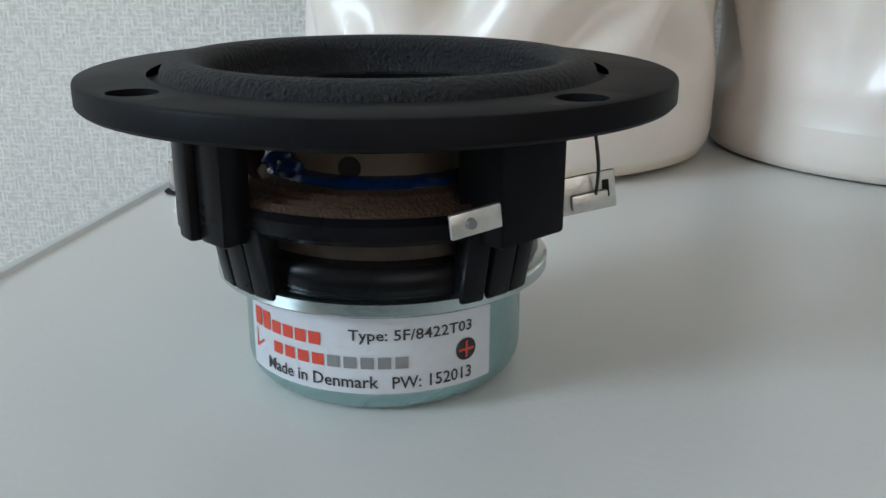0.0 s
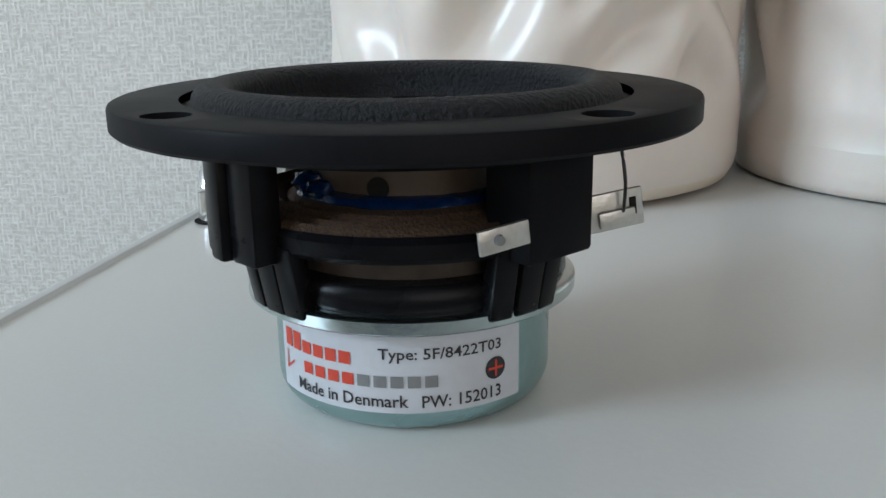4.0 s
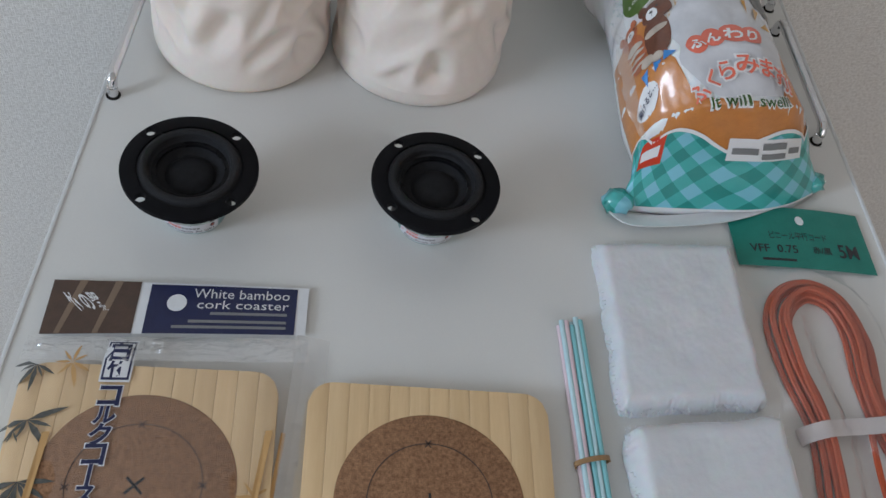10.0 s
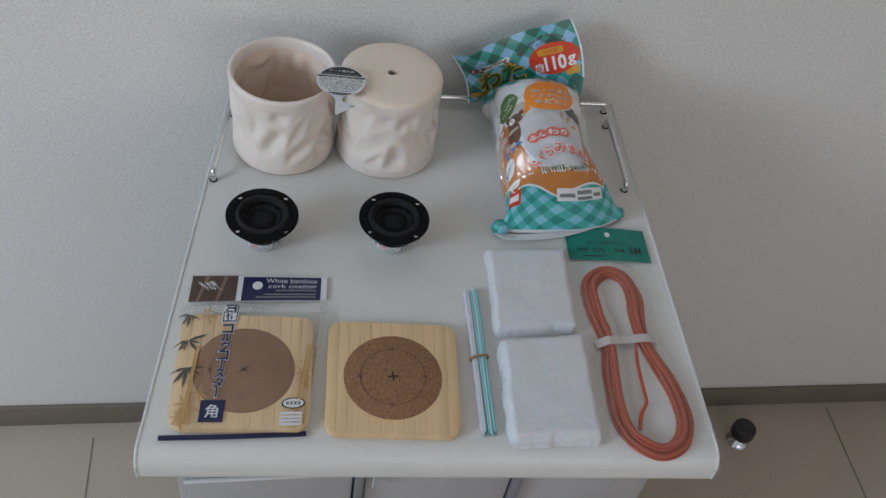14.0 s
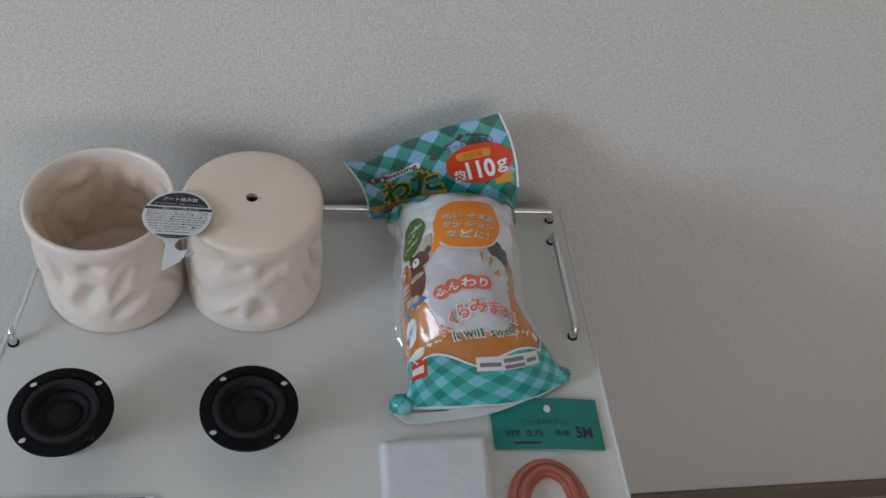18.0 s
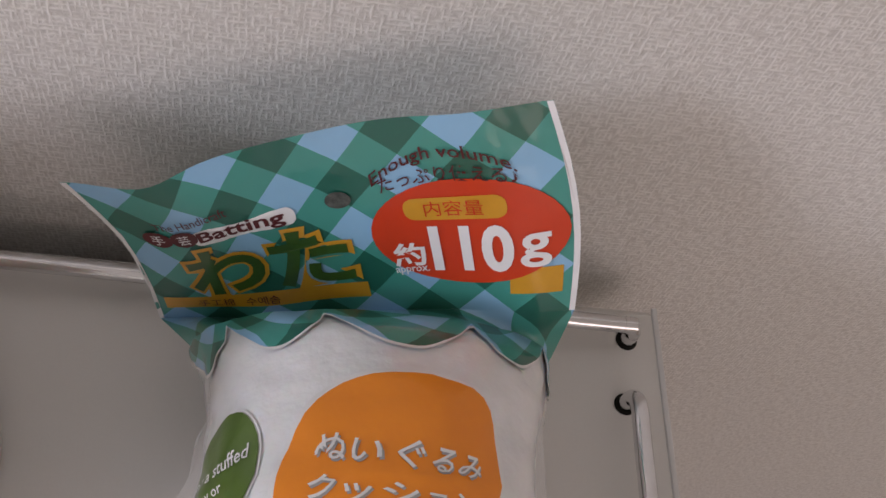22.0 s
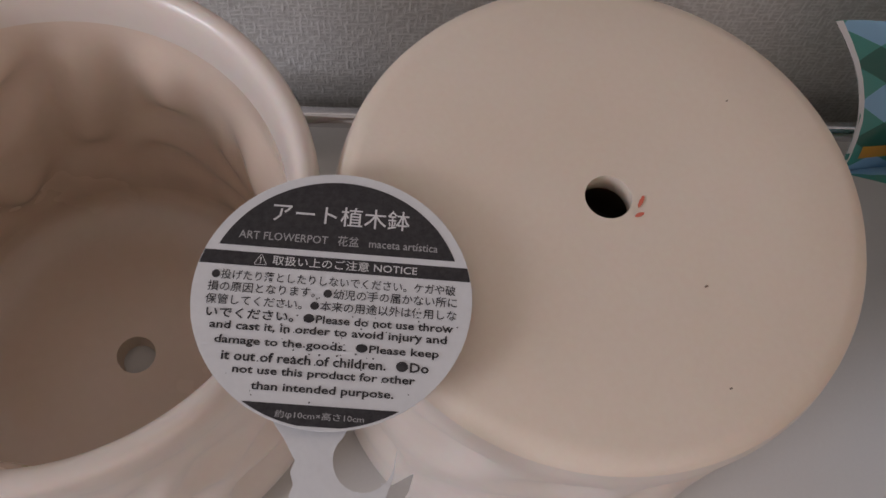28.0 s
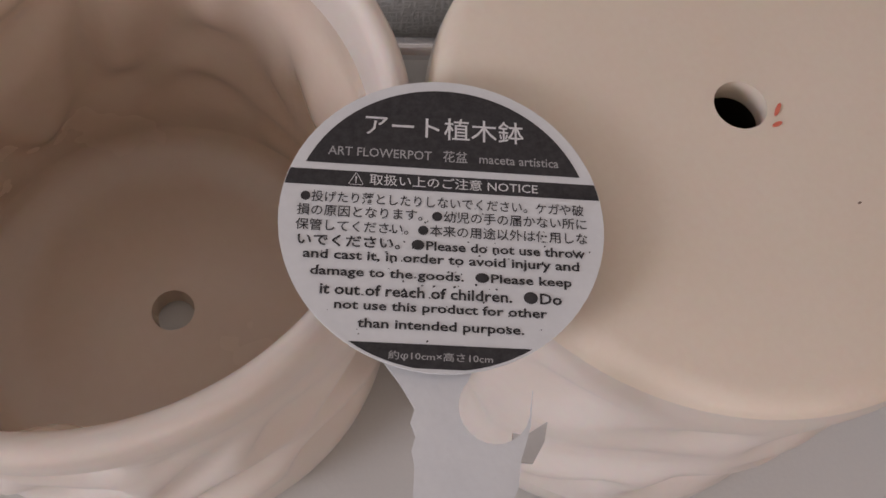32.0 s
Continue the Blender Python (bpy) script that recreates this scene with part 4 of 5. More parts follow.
def flange_mesh(R, inner, hr, hc, zt):
    """Ring with four through-holes: polar grid cells are bent round each hole."""
    bm = bmesh.new()
    t0, t1 = zt - 0.0030, zt
    for q in range(4):
        mid = math.pi / 4 + q * math.pi / 2
        w = math.asin(hr * 1.9 / hc)
        ks = 16
        # a square patch round the hole, walked counter-clockwise from its inner start edge
        square = []
        for k in range(ks):
            s = k / ks * 4
            e, f = int(s), s - int(s)
            a0, a1 = mid - w, mid + w
            if e == 0:
                r, a = inner + (R - 0.0005 - inner) * f, a0
            elif e == 1:
                r, a = R - 0.0005, a0 + (a1 - a0) * f
            elif e == 2:
                r, a = R - 0.0005 + (inner - R + 0.0005) * f, a1
            else:
                r, a = inner, a1 + (a0 - a1) * f
            square.append(Vector((r * math.cos(a), r * math.sin(a), 0)))
        c = Vector((hc * math.cos(mid), hc * math.sin(mid), 0))
        circ = [c + hr * Vector(((p - c).normalized().x, (p - c).normalized().y, 0)) for p in square]
        for z in (t1, t0):
            sv = [bm.verts.new((p.x, p.y, z)) for p in square]
            cv = [bm.verts.new((p.x, p.y, z)) for p in circ]
            for k in range(ks):
                j = (k + 1) % ks
                bm.faces.new((sv[k], sv[j], cv[j], cv[k]))
        top = [bm.verts.new((p.x, p.y, t1)) for p in circ]
        bot = [bm.verts.new((p.x, p.y, t0)) for p in circ]
        for k in range(ks):
            j = (k + 1) % ks
            bm.faces.new((top[k], bot[k], bot[j], top[j]))
        # plain stretch to the next hole
        a0, a1 = mid + w, mid + math.pi / 2 - w
        n = 20
        for z in (t1, t0):
            for k in range(n):
                a, b = a0 + (a1 - a0) * k / n, a0 + (a1 - a0) * (k + 1) / n
                vs = [bm.verts.new((r * math.cos(x), r * math.sin(x), z)) for r, x in ((inner, a), (R - 0.0005, a), (R - 0.0005, b), (inner, b))]
                bm.faces.new(vs)
        for a_from, a_to, n2 in ((a0, a1, n), (mid - w, mid + w, 4)):
            for k in range(n2):
                a, b = a_from + (a_to - a_from) * k / n2, a_from + (a_to - a_from) * (k + 1) / n2
                prof = [(R - 0.0005, t1), (R - 0.00015, t1 - 0.00015), (R, t1 - 0.0005), (R, t0 + 0.0004), (R - 0.0004, t0)]
                for (r0, z0), (r1, z1) in zip(prof, prof[1:]):
                    bm.faces.new([bm.verts.new((r * math.cos(x), r * math.sin(x), z)) for r, x, z in ((r0, a, z0), (r1, a, z1), (r1, b, z1), (r0, b, z0))])
    bmesh.ops.remove_doubles(bm, verts=bm.verts, dist=1e-6)
    return bm


driver(pose(-0.1127, 0.1672, 0, 0, 0, -1.5), "black round speaker driver with zinc magnet can and type sticker")
driver(pose(0.0126, 0.1626, 0, 0, 0, -8.0), "black round speaker driver standing on its magnet on the table")


# ---- coasters ----
def coaster(m, label, marks):
    t = thing("coaster", label, "coaster", m, "bamboo coasters")
    half, n = 0.0576, 12
    edge = rounded(-half, half, -half, half, 0.012, 8)

    def reach(x):
        d = max(abs(x) - (half - 0.012), 0)
        return half - 0.012 + math.sqrt(max(0.012**2 - d * d, 0))

    for k in range(n):
        a, b = -half + 2 * half * k / n, -half + 2 * half * (k + 1) / n
        xs = [a + (b - a) * s / 4 + (0.00004 if s == 0 else -0.00004 if s == 4 else 0) for s in range(5)]
        out = [(x, -reach(x)) for x in xs] + [(x, reach(x)) for x in xs[::-1]]
        out = [p for i, p in enumerate(out) if i == 0 or (Vector(p) - Vector(out[i - 1])).length > 1e-5]
        part("bamboo_strip", prism(out, 0.0006, 0.0080, 0.00015), "bamboo", t)
    part("cork_inlay", lathe([(0, 0.0085), (0.0421, 0.0085), (0.0431, 0.0082), (0.0431, 0.0070)], 96), "cork", t, "speckled brown cork disc")
    part("pencil_circle", lathe([(0.0282, 0.0087), (0.0287, 0.0087)], 96), "pencil", t)
    for a, ln in marks:
        q = part("centre_mark", box(-ln * 1.15, ln * 1.15, -0.0006, 0.0006, 0.0086, 0.0088), "marker", t)
        q.matrix_basis = pose(0, 0, 0, 0, 0, a)
    for a in (2, 92, 183, 268):
        for tn in (35, -40):
            q = part("tick_mark", box(-0.0022, 0.0022, -0.0003, 0.0003, 0.0086, 0.0087), "pencil", t)
            q.matrix_basis = pose(0.0284 * math.cos(radians(a)), 0.0284 * math.sin(radians(a)), 0, 0, 0, tn + a)
    return t


coaster(pose(0.0000, -0.0005, 0, 0, 0, -4.5), "square bamboo coaster with a round cork inlay and pencil marks", ((4, 0.0042), (94, 0.0042)))
coaster(pose(-0.1275, 0.0116, 0.0003, 0, 0, -3.5), "square bamboo coaster with a cork inlay inside clear wrapping", ((45, 0.0045), (135, 0.0045)))

# ---- wrapper of the packed coaster ----
wrap = thing("coaster_wrapper", "clear plastic coaster wrapper with brown and navy header and printed bamboo", "packaging")


def quad_map(bl, br, tl, tr, z):
    bl, br, tl, tr = (Vector((*p, 0)) for p in (bl, br, tl, tr))

    def place(u, v):
        p = bl.lerp(br, u).lerp(tl.lerp(tr, u), v)
        p.z = z(u, v) if callable(z) else z
        return p
    return place


hd = quad_map((-0.1789, 0.0898), (-0.0546, 0.0891), (-0.1761, 0.1208), (-0.0524, 0.1169), lambda u, v: 0.0022 + 0.0016 * math.sin(2.6 * u + 0.4) * (1 - v * 0.5))
hd2 = lambda u, v: hd(u, v) + Vector((0, 0, 0.0003))
hd3 = lambda u, v: hd(u, v) + Vector((0, 0, 0.0005))
patch("header_card", rect(0.0, 1.0, 0.0, 1.0, 8), hd, "card_white", wrap, 6)
patch("brown_field", rect(0.0, 0.335, 0.0, 1.0, 8), hd2, "brown_card", wrap, 4)
patch("navy_field", rect(0.375, 0.955, 0.0, 0.96, 8), hd2, "navy", wrap, 4)
for u0, u1 in ((0.05, 0.10), (0.19, 0.235)):
    patch("stalk_print", [(u0, 0.0), (u0 + 0.02, 0.0), (u1 + 0.03, 1.0), (u1, 1.0)], hd3, "tan_print", wrap, 2)
patch("hang_hole", oval(0.485, 0.60, 0.038, 0.17, 24), hd3, "card_white", wrap, 3)


def on_header(u, v):
    return hd3(u, v)


words("title", "White bamboo", on_header, "ink_white", wrap, 0.38, 0.19, (0.735, 0.80), 0, 0.0)
words("title", "cork coaster", on_header, "ink_white", wrap, 0.36, 0.17, (0.745, 0.58), 0, 0.0)
for v, w in ((0.40, 0.30), (0.24, 0.38), (0.13, 0.44)):
    patch("small_print", rect(0.92 - w, 0.92, v - 0.028, v + 0.028, 2), hd3, "ink_grey", wrap, 2)
words("brush_print", "竹の器", on_header, "card_white", wrap, 0.125, 0.36, (0.14, 0.60), 14, 0.02)

pk = quad_map((-0.1942, -0.0469), (-0.0726, -0.0507), (-0.1851, 0.0892), (-0.0527, 0.0884), lambda u, v: 0.0093 + 0.0006 * math.sin(9 * u) * math.cos(7 * v) - 0.0068 * max(0, (v - 0.93) / 0.07) - 0.006 * max(0, (u - 0.93) / 0.07) - 0.006 * max(0, (0.05 - u) / 0.05))
film_sheet = patch("film", rect(0.0, 1.0, 0.0, 1.0, 14), pk, "film", wrap, 12, "clear glossy film")
pk2 = lambda u, v: pk(u, v) + Vector((0, 0, 0.0003))
pk3 = lambda u, v: pk(u, v) + Vector((0, 0, 0.0005))
part("blue_seal", sweep([Vector((-0.1948, -0.0481, 0.0022)), Vector((-0.1363, -0.0501, 0.0030)), Vector((-0.0761, -0.0499, 0.0022))], [(-0.0022, -0.0004), (0.0022, -0.0004), (0.0022, 0.0004), (-0.0022, 0.0004)]), "navy", wrap, "dark blue sealed bottom edge")


def column(chars, u, v_top, step, size, material, slant=0.0):
    for k, ch in enumerate(chars):
        v, f = lettering(ch, size, None, 0.03)
        if ch == "ー":
            v = np.stack([-v[:, 1], v[:, 0]], 1)
        wide, wide_faces = lettering(ch, size * 1.12, None, 0.055)
        if ch == "ー":
            wide = np.stack([-wide[:, 1], wide[:, 0]], 1)
        if slant:
            part("outline", mesh_of("outline", [pk2(u + slant * k + x / 0.125, v_top - step * k + y / 0.128) for x, y in wide], wide_faces, False), "card_white", wrap)
        pts = [pk3(u + slant * k + x / 0.125, v_top - step * k + y / 0.128) for x, y in v]
        part("printing", mesh_of("printing", pts, f, False), material, wrap)


patch("white_panel", rect(0.300, 0.405, 0.795, 0.965, 2), pk2, "card_white", wrap, 2)
patch("panel_line", rect(0.306, 0.399, 0.803, 0.957, 2), lambda u, v: pk(u, v) + Vector((0, 0, 0.0004)), "navy", wrap, 2)
patch("white_panel", rect(0.313, 0.392, 0.812, 0.948, 2), lambda u, v: pk(u, v) + Vector((0, 0, 0.00045)), "card_white", wrap, 2)
column("白竹", 0.352, 0.915, 0.073, 0.0085, "navy")
column("コルクコースター", 0.350, 0.745, 0.068, 0.0092, "navy", -0.002)
patch("navy_panel", rect(0.245, 0.405, 0.062, 0.215, 2), pk2, "navy", wrap, 2)
v, f = lettering("角", 0.0105, None, 0.01)
part("printing", mesh_of("printing", [pk3(0.325 + x / 0.125, 0.138 + y / 0.128) for x, y in v], f, False), "card_white", wrap)


def leaves(u, v, size, angles, material):
    for a in angles:
        c, s = math.cos(radians(a)), math.sin(radians(a))
        ln = size * (0.8 + 0.25 * math.sin(a))
        out = [(0, 0), (0.35 * ln, 0.09 * ln), (0.7 * ln, 0.07 * ln), (ln, 0), (0.7 * ln, -0.05 * ln), (0.35 * ln, -0.07 * ln)]
        patch("leaf_print", [(u + x * c - y * s, v + x * s + y * c) for x, y in out], pk2, material, wrap, 1)


leaves(0.085, 0.86, 0.10, (200, 235, 265, 300, 330, 170), "soot")
leaves(0.10, 0.66, 0.13, (195, 225, 250, 20, 345, 310), "soot")
leaves(0.065, 0.62, 0.08, (230, 250, 300), "soot")
leaves(0.12, 0.455, 0.15, (195, 235, 265, 0, 330, 300), "soot")
for u, v, sz in ((0.20, 0.87, 0.10), (0.15, 0.19, 0.15), (0.22, 0.27, 0.10), (0.90, 0.40, 0.11), (0.93, 0.33, 0.09), (0.12, 0.10, 0.12)):
    leaves(u, v, sz, (30, 75, 130, 180, 230, 285, 330), "ochre_print")
for u0, u1, w in ((0.14, 0.17, 0.012), (0.885, 0.915, 0.012), (0.95, 0.965, 0.008)):
    patch("stalk_print", [(u0 - w, 0.05), (u0 + w, 0.05), (u1 + w, 0.62), (u1 - w, 0.62)], pk2, "ochre_print", wrap, 2)
patch("oval_mark", oval(0.86, 0.185, 0.080, 0.040, 28), pk2, "ink", wrap, 3)
patch("oval_mark", oval(0.86, 0.185, 0.070, 0.032, 28), lambda u, v: pk(u, v) + Vector((0, 0, 0.0004)), "card_white", wrap, 3)
for k in range(4):
    patch("oval_mark", rect(0.812 + 0.026 * k, 0.830 + 0.026 * k, 0.174, 0.196, 2), pk3, "ink_grey", wrap, 2)
for v in (0.115, 0.09, 0.065, 0.04):
    patch("small_print", rect(0.78, 0.93, v - 0.009, v + 0.009, 2), pk2, "card_white", wrap, 2)
# creased gathers between header and wrapper
def crinkle(name, place, nu, nv, material, parent, label=""):
    """A thin crumpled sheet over the unit square."""
    verts = [place(i / nu, j / nv) for i in range(nu + 1) for j in range(nv + 1)]
    faces = [(i * (nv + 1) + j, (i + 1) * (nv + 1) + j, (i + 1) * (nv + 1) + j + 1, i * (nv + 1) + j + 1) for i in range(nu) for j in range(nv)]
    ob = part(name, mesh_of(name, verts, faces), material, parent, label)
    ob.visible_shadow = False
    return ob


def gather(u, v):
    p = Vector((-0.1828 + 0.1298 * u + -0.0003 * v, 0.0725 + -0.0026 * u + 0.0162 * v, 0))
    fold = abs(noise.noise(Vector((p.x * 170, p.y * 330, 1.0)))) * 0.0050 + 0.0014 * noise.noise(Vector((p.x * 300, p.y * 420, 6.0)))
    p.z = 0.0100 - 0.0062 * v + fold * math.sin(math.pi * min(max(v, 0.02), 0.98))
    return p


crinkle("film_gather", gather, 120, 20, "film_crease", wrap, "creased glossy film gathers")


def margin(u, v):
    p = Vector((-0.0756 + 0.0160 * v + 0.0172 * u, -0.0482 + 0.1343 * u, 0))
    p.z = 0.0085 - 0.0065 * v + 0.0022 * abs(noise.noise(Vector((p.x * 120, p.y * 60, 3.0))))
    return p


crinkle("film_margin", margin, 60, 8, "film_crease", wrap)
# ---- drinking straws ----
straws = thing("straw_bundle", "thin pale blue and pink straws bound by a tan rubber band", "straws")
SR = 0.00145
for k in range(11):
    row = 0 if k < 6 else 1
    f = (k / 5 if row == 0 else (k - 6 + 0.5) / 5)
    x0 = 0.0771 + 0.0118 * f + 0.0004 * math.sin(5.1 * k)
    x1 = 0.0716 + 0.0122 * f + 0.0007 * math.sin(3.3 * k + 1)
    y1, y0 = 0.0951 + 0.0025 * math.sin(2.2 * k) + 0.002 * f, -0.0575 + 0.0016 * math.sin(4.7 * k)
    z = SR + 0.0002 + 2.6 * SR * row * 0.72
    mat = ("straw_pink", "straw_light", "straw_teal", "straw_light", "straw_teal", "straw_teal", "straw_light", "straw_pink", "straw_teal", "straw_light", "straw_teal")[k]
    d = Vector((x1 - x0, y0 - y1, 0)).normalized()
    a, b = Vector((x0, y1, z)), Vector((x1, y0, z))
    part("straw", sweep([a, a.lerp(b, 0.5), b], circle(SR, 12), cap=False), mat, straws)
    part("straw_end", sweep([a + d * 0.0001, a.lerp(b, 0.5), b - d * 0.0001], circle(SR - 0.0003, 12), cap=False), "straw_light", straws)
loop = [Vector((0.0803 + 0.0088 * math.cos(radians(a)), 0.0190 + 0.0012 * math.cos(radians(a)), 0.0038 + 0.0043 * math.sin(radians(a)))) for a in range(0, 360, 20)]
part("rubber_band", sweep(loop, [(-0.0004, -0.0012), (0.0004, -0.0012), (0.0004, 0.0012), (-0.0004, 0.0012)], True, Vector((0, 1, 0))), "band", straws)


# ---- cotton pads ----
def cotton(name, corners, h, seed, label):
    """A soft pad of cotton wool: cushioned rim, ragged outline, lumpy top with stray tufts."""
    bl, br, tl, tr = (Vector((*p, 0)) for p in corners)
    n, bm, top = 96, bmesh.new(), []
    c = bl.lerp(tr, 0.5)
    for j in range(n + 1):
        row = []
        for i in range(n + 1):
            u, v = i / n, j / n
            e = min(u, 1 - u, v, 1 - v)
            p = bl.lerp(br, u).lerp(tl.lerp(tr, u), v)
            corner = max(0.0, 0.10 - min(u, 1 - u)) * max(0.0, 0.10 - min(v, 1 - v)) / 0.01
            rag = 0.0024 * noise.noise(Vector((p.x * 55, p.y * 55, seed))) + 0.0008 * noise.noise(Vector((p.x * 170, p.y * 170, seed))) + 0.0009 * noise.noise(Vector((p.x * 620, p.y * 620, seed)))
            p += (p - c).normalized() * (rag * (1 - min(e * 7, 1)) - 0.002 * corner)
            lift = max(1 - (1 - min(e * 11, 1)) ** 2.6, 0) ** 0.6
            z = 0.001 + (h - 0.001) * lift
            z += min(e * 10, 1) * (0.0012 * noise.noise(Vector((p.x * 34, p.y * 34, seed + 4))) + 0.00022 * noise.noise(Vector((p.x * 130, p.y * 130, seed + 9))) + 0.00012 * noise.noise(Vector((p.x * 420, p.y * 420, seed + 2))))
            row.append(bm.verts.new((p.x, p.y, max(z, 0.0008))))
        top.append(row)
    for j in range(n):
        for i in range(n):
            bm.faces.new((top[j][i], top[j][i + 1], top[j + 1][i + 1], top[j + 1][i]))
    rim = [top[0][i] for i in range(n)] + [top[j][n] for j in range(n)] + [top[n][i] for i in range(n, 0, -1)] + [top[j][0] for j in range(n, 0, -1)]
    low = [bm.verts.new((v.co.x, v.co.y, 0.0003)) for v in rim]
    for k in range(len(rim)):
        j = (k + 1) % len(rim)
        bm.faces.new((rim[k], low[k], low[j], rim[j]))
    bm.faces.new(low)
    pad = tagged(part(name, bm, "cotton", sharp=80), label, "cotton wool", "cotton pads")
    rnd = random.Random(int(seed * 10))
    bm = bmesh.new()
    for k in range(700):
        side, f = rnd.randrange(4), rnd.random()
        u, v = ((f, 0.0), (1.0, f), (f, 1.0), (0.0, f))[side]
        q = bl.lerp(br, u).lerp(tl.lerp(tr, u), v)
        out = (q - c).normalized()
        turn = rnd.uniform(-1.0, 1.0)
        d = Vector((out.x * math.cos(turn) - out.y * math.sin(turn), out.x * math.sin(turn) + out.y * math.cos(turn), 0))
        q -= out * 0.0025
        q.z = rnd.uniform(0.15, 0.55) * h
        ln, w = rnd.uniform(0.002, 0.005), Vector((-d.y, d.x, 0)) * 0.00022
        m = q + d * ln * 0.6 + Vector((0, 0, rnd.uniform(-0.0006, 0.0012)))
        e = q + d * ln + Vector((0, 0, rnd.uniform(-0.0015, 0.001)))
        vs = [bm.verts.new(t) for t in (q - w, q + w, m + w * 0.7, m - w * 0.7, e)]
        bm.faces.new((vs[0], vs[1], vs[2], vs[3]))
        bm.faces.new((vs[3], vs[2], vs[4]))
    part("stray_fibres", bm, "card_white", pad)
    return pad


cotton("cotton_pad", ((0.0985, 0.0430), (0.1790, 0.0450), (0.1045, 0.1470), (0.1860, 0.1470)), 0.0115, 2.0, "white fluffy square of cotton wool lying on the table")
cotton("cotton_pad", ((0.0932, -0.0719), (0.1744, -0.0728), (0.0993, 0.0356), (0.1825, 0.0397)), 0.0150, 5.0, "thick white folded square of cotton wool at the table front")

# ---- packed cable ----
pack = thing("cable_package", "coil of red-orange twin cable in a clear bag with teal header", "packaging")
LOOP = [(0.2257, 0.1179), (0.2109, 0.1119), (0.2027, 0.0987), (0.2014, 0.0790), (0.2019, 0.0615), (0.2055, 0.0292), (0.1996, -0.0088), (0.1979, -0.0430), (0.2014, -0.0616), (0.2094, -0.0729), (0.2263, -0.0825), (0.2456, -0.0758),
        (0.2555, -0.0587), (0.2571, -0.0361), (0.2530, -0.0100), (0.2427, 0.0273), (0.2416, 0.0586), (0.2457, 0.0880), (0.2405, 0.1091)]
mid = spline([(x, y, 0) for x, y in LOOP], 9, True)
twin = []
for s in (1, -1):
    twin += [(s * 0.00080 + 0.00095 * math.cos(radians(a + (0 if s == 1 else 180))), 0.00095 * math.sin(radians(a + (0 if s == 1 else 180)))) for a in (-120, -80, -40, 0, 40, 80, 120)]
for k, (off, z, seed) in enumerate(((-0.0066, 0.0014, 1), (-0.0022, 0.0014, 2), (0.0022, 0.0014, 3), (0.0066, 0.0014, 4), (-0.0048, 0.0044, 5), (-0.0006, 0.0050, 6), (0.0040, 0.0043, 7), (-0.0024, 0.0076, 8))):
    path = []
    for i, q in enumerate(mid):
        t = (mid[(i + 1) % len(mid)] - mid[i - 1]).normalized()
        side = Vector((t.y, -t.x, 0))
        wob = 0.0016 * noise.noise(Vector((q.x * 30, q.y * 30, seed * 5.0)))
        squeeze = 0.80 + 0.2 * min(abs(q.y - 0.0323) / 0.03, 1)
        path.append(q + side * (off * squeeze + wob) + Vector((0, 0, z + 0.0008 * noise.noise(Vector((q.x * 25, q.y * 25, seed))))))
    part("cable_turn", sweep(path, twin, True), "cable", pack)
part("cable_end", sweep(spline([(0.2320, 0.0317, 0.0040), (0.2277, 0.0052, 0.0040), (0.2259, -0.0221, 0.0045), (0.2249, -0.0345, 0.0045), (0.2175, -0.0456, 0.0040), (0.2123, -0.0608, 0.0035)], 8), twin), "cable", pack)
strap = [Vector((0.1925, 0.0297, 0.0010)), Vector((0.1950, 0.0300, 0.0050)), Vector((0.2046, 0.0312, 0.0088)), Vector((0.2138, 0.0323, 0.0074)), Vector((0.2229, 0.0329, 0.0068)), Vector((0.2320, 0.0330, 0.0076)), Vector((0.2421, 0.0329, 0.0088)), Vector((0.2502, 0.0324, 0.0060)), Vector((0.2528, 0.0322, 0.0012))]
part("tie_tape", sweep(spline(strap, 5), [(-0.0045, 0.0), (0.0045, 0.0), (0.0045, 0.0003), (-0.0045, 0.0003)]), "tape", pack, "milky white tape round the coil")
gh = quad_map((0.1905, 0.1359), (0.2756, 0.1292), (0.1926, 0.1780), (0.2776, 0.1730), lambda u, v: 0.0020 + 0.0030 * math.sin(math.pi * u) * (0.4 + 0.6 * v))
gh2 = lambda u, v: gh(u, v) + Vector((0, 0, 0.0003))
patch("header_card", rect(0, 1, 0, 1, 10), gh, "teal_card", pack, 6, "teal green paper header")
patch("hang_hole", oval(0.52, 0.78, 0.032, 0.075, 20), gh2, "card_white", pack, 2)
words("printing", "ビニール平行コード", gh2, "ink", pack, 0.42, 0.13, (0.48, 0.52), 0, 0.0)
words("printing", "VFF  0.75", gh2, "ink", pack, 0.34, 0.13, (0.28, 0.30), 0, 0.01)
words("printing", "赤/黒", gh2, "ink", pack, 0.14, 0.12, (0.63, 0.31), 0, 0.01)
words("printing", "5M", gh2, "ink", pack, 0.15, 0.22, (0.83, 0.33), 0, 0.01)
patch("small_print", rect(0.18, 0.42, 0.10, 0.14, 2), gh2, "ink", pack, 2)


pb_flat = quad_map((0.1824, -0.0919), (0.2752, -0.0961), (0.1906, 0.1364), (0.2757, 0.1297), 0.0)


def bag_z(u, v):
    p = pb_flat(u, v)
    x, y = p.x, p.y
    near = min((Vector((x, y, 0)) - q).length for q in mid[::3])
    z = 0.0118 * max(0, 1 - (near / 0.017) ** 2) ** 0.7 + 0.0012
    return z + 0.0010 * noise.noise(Vector((x * 60, y * 60, 1)))


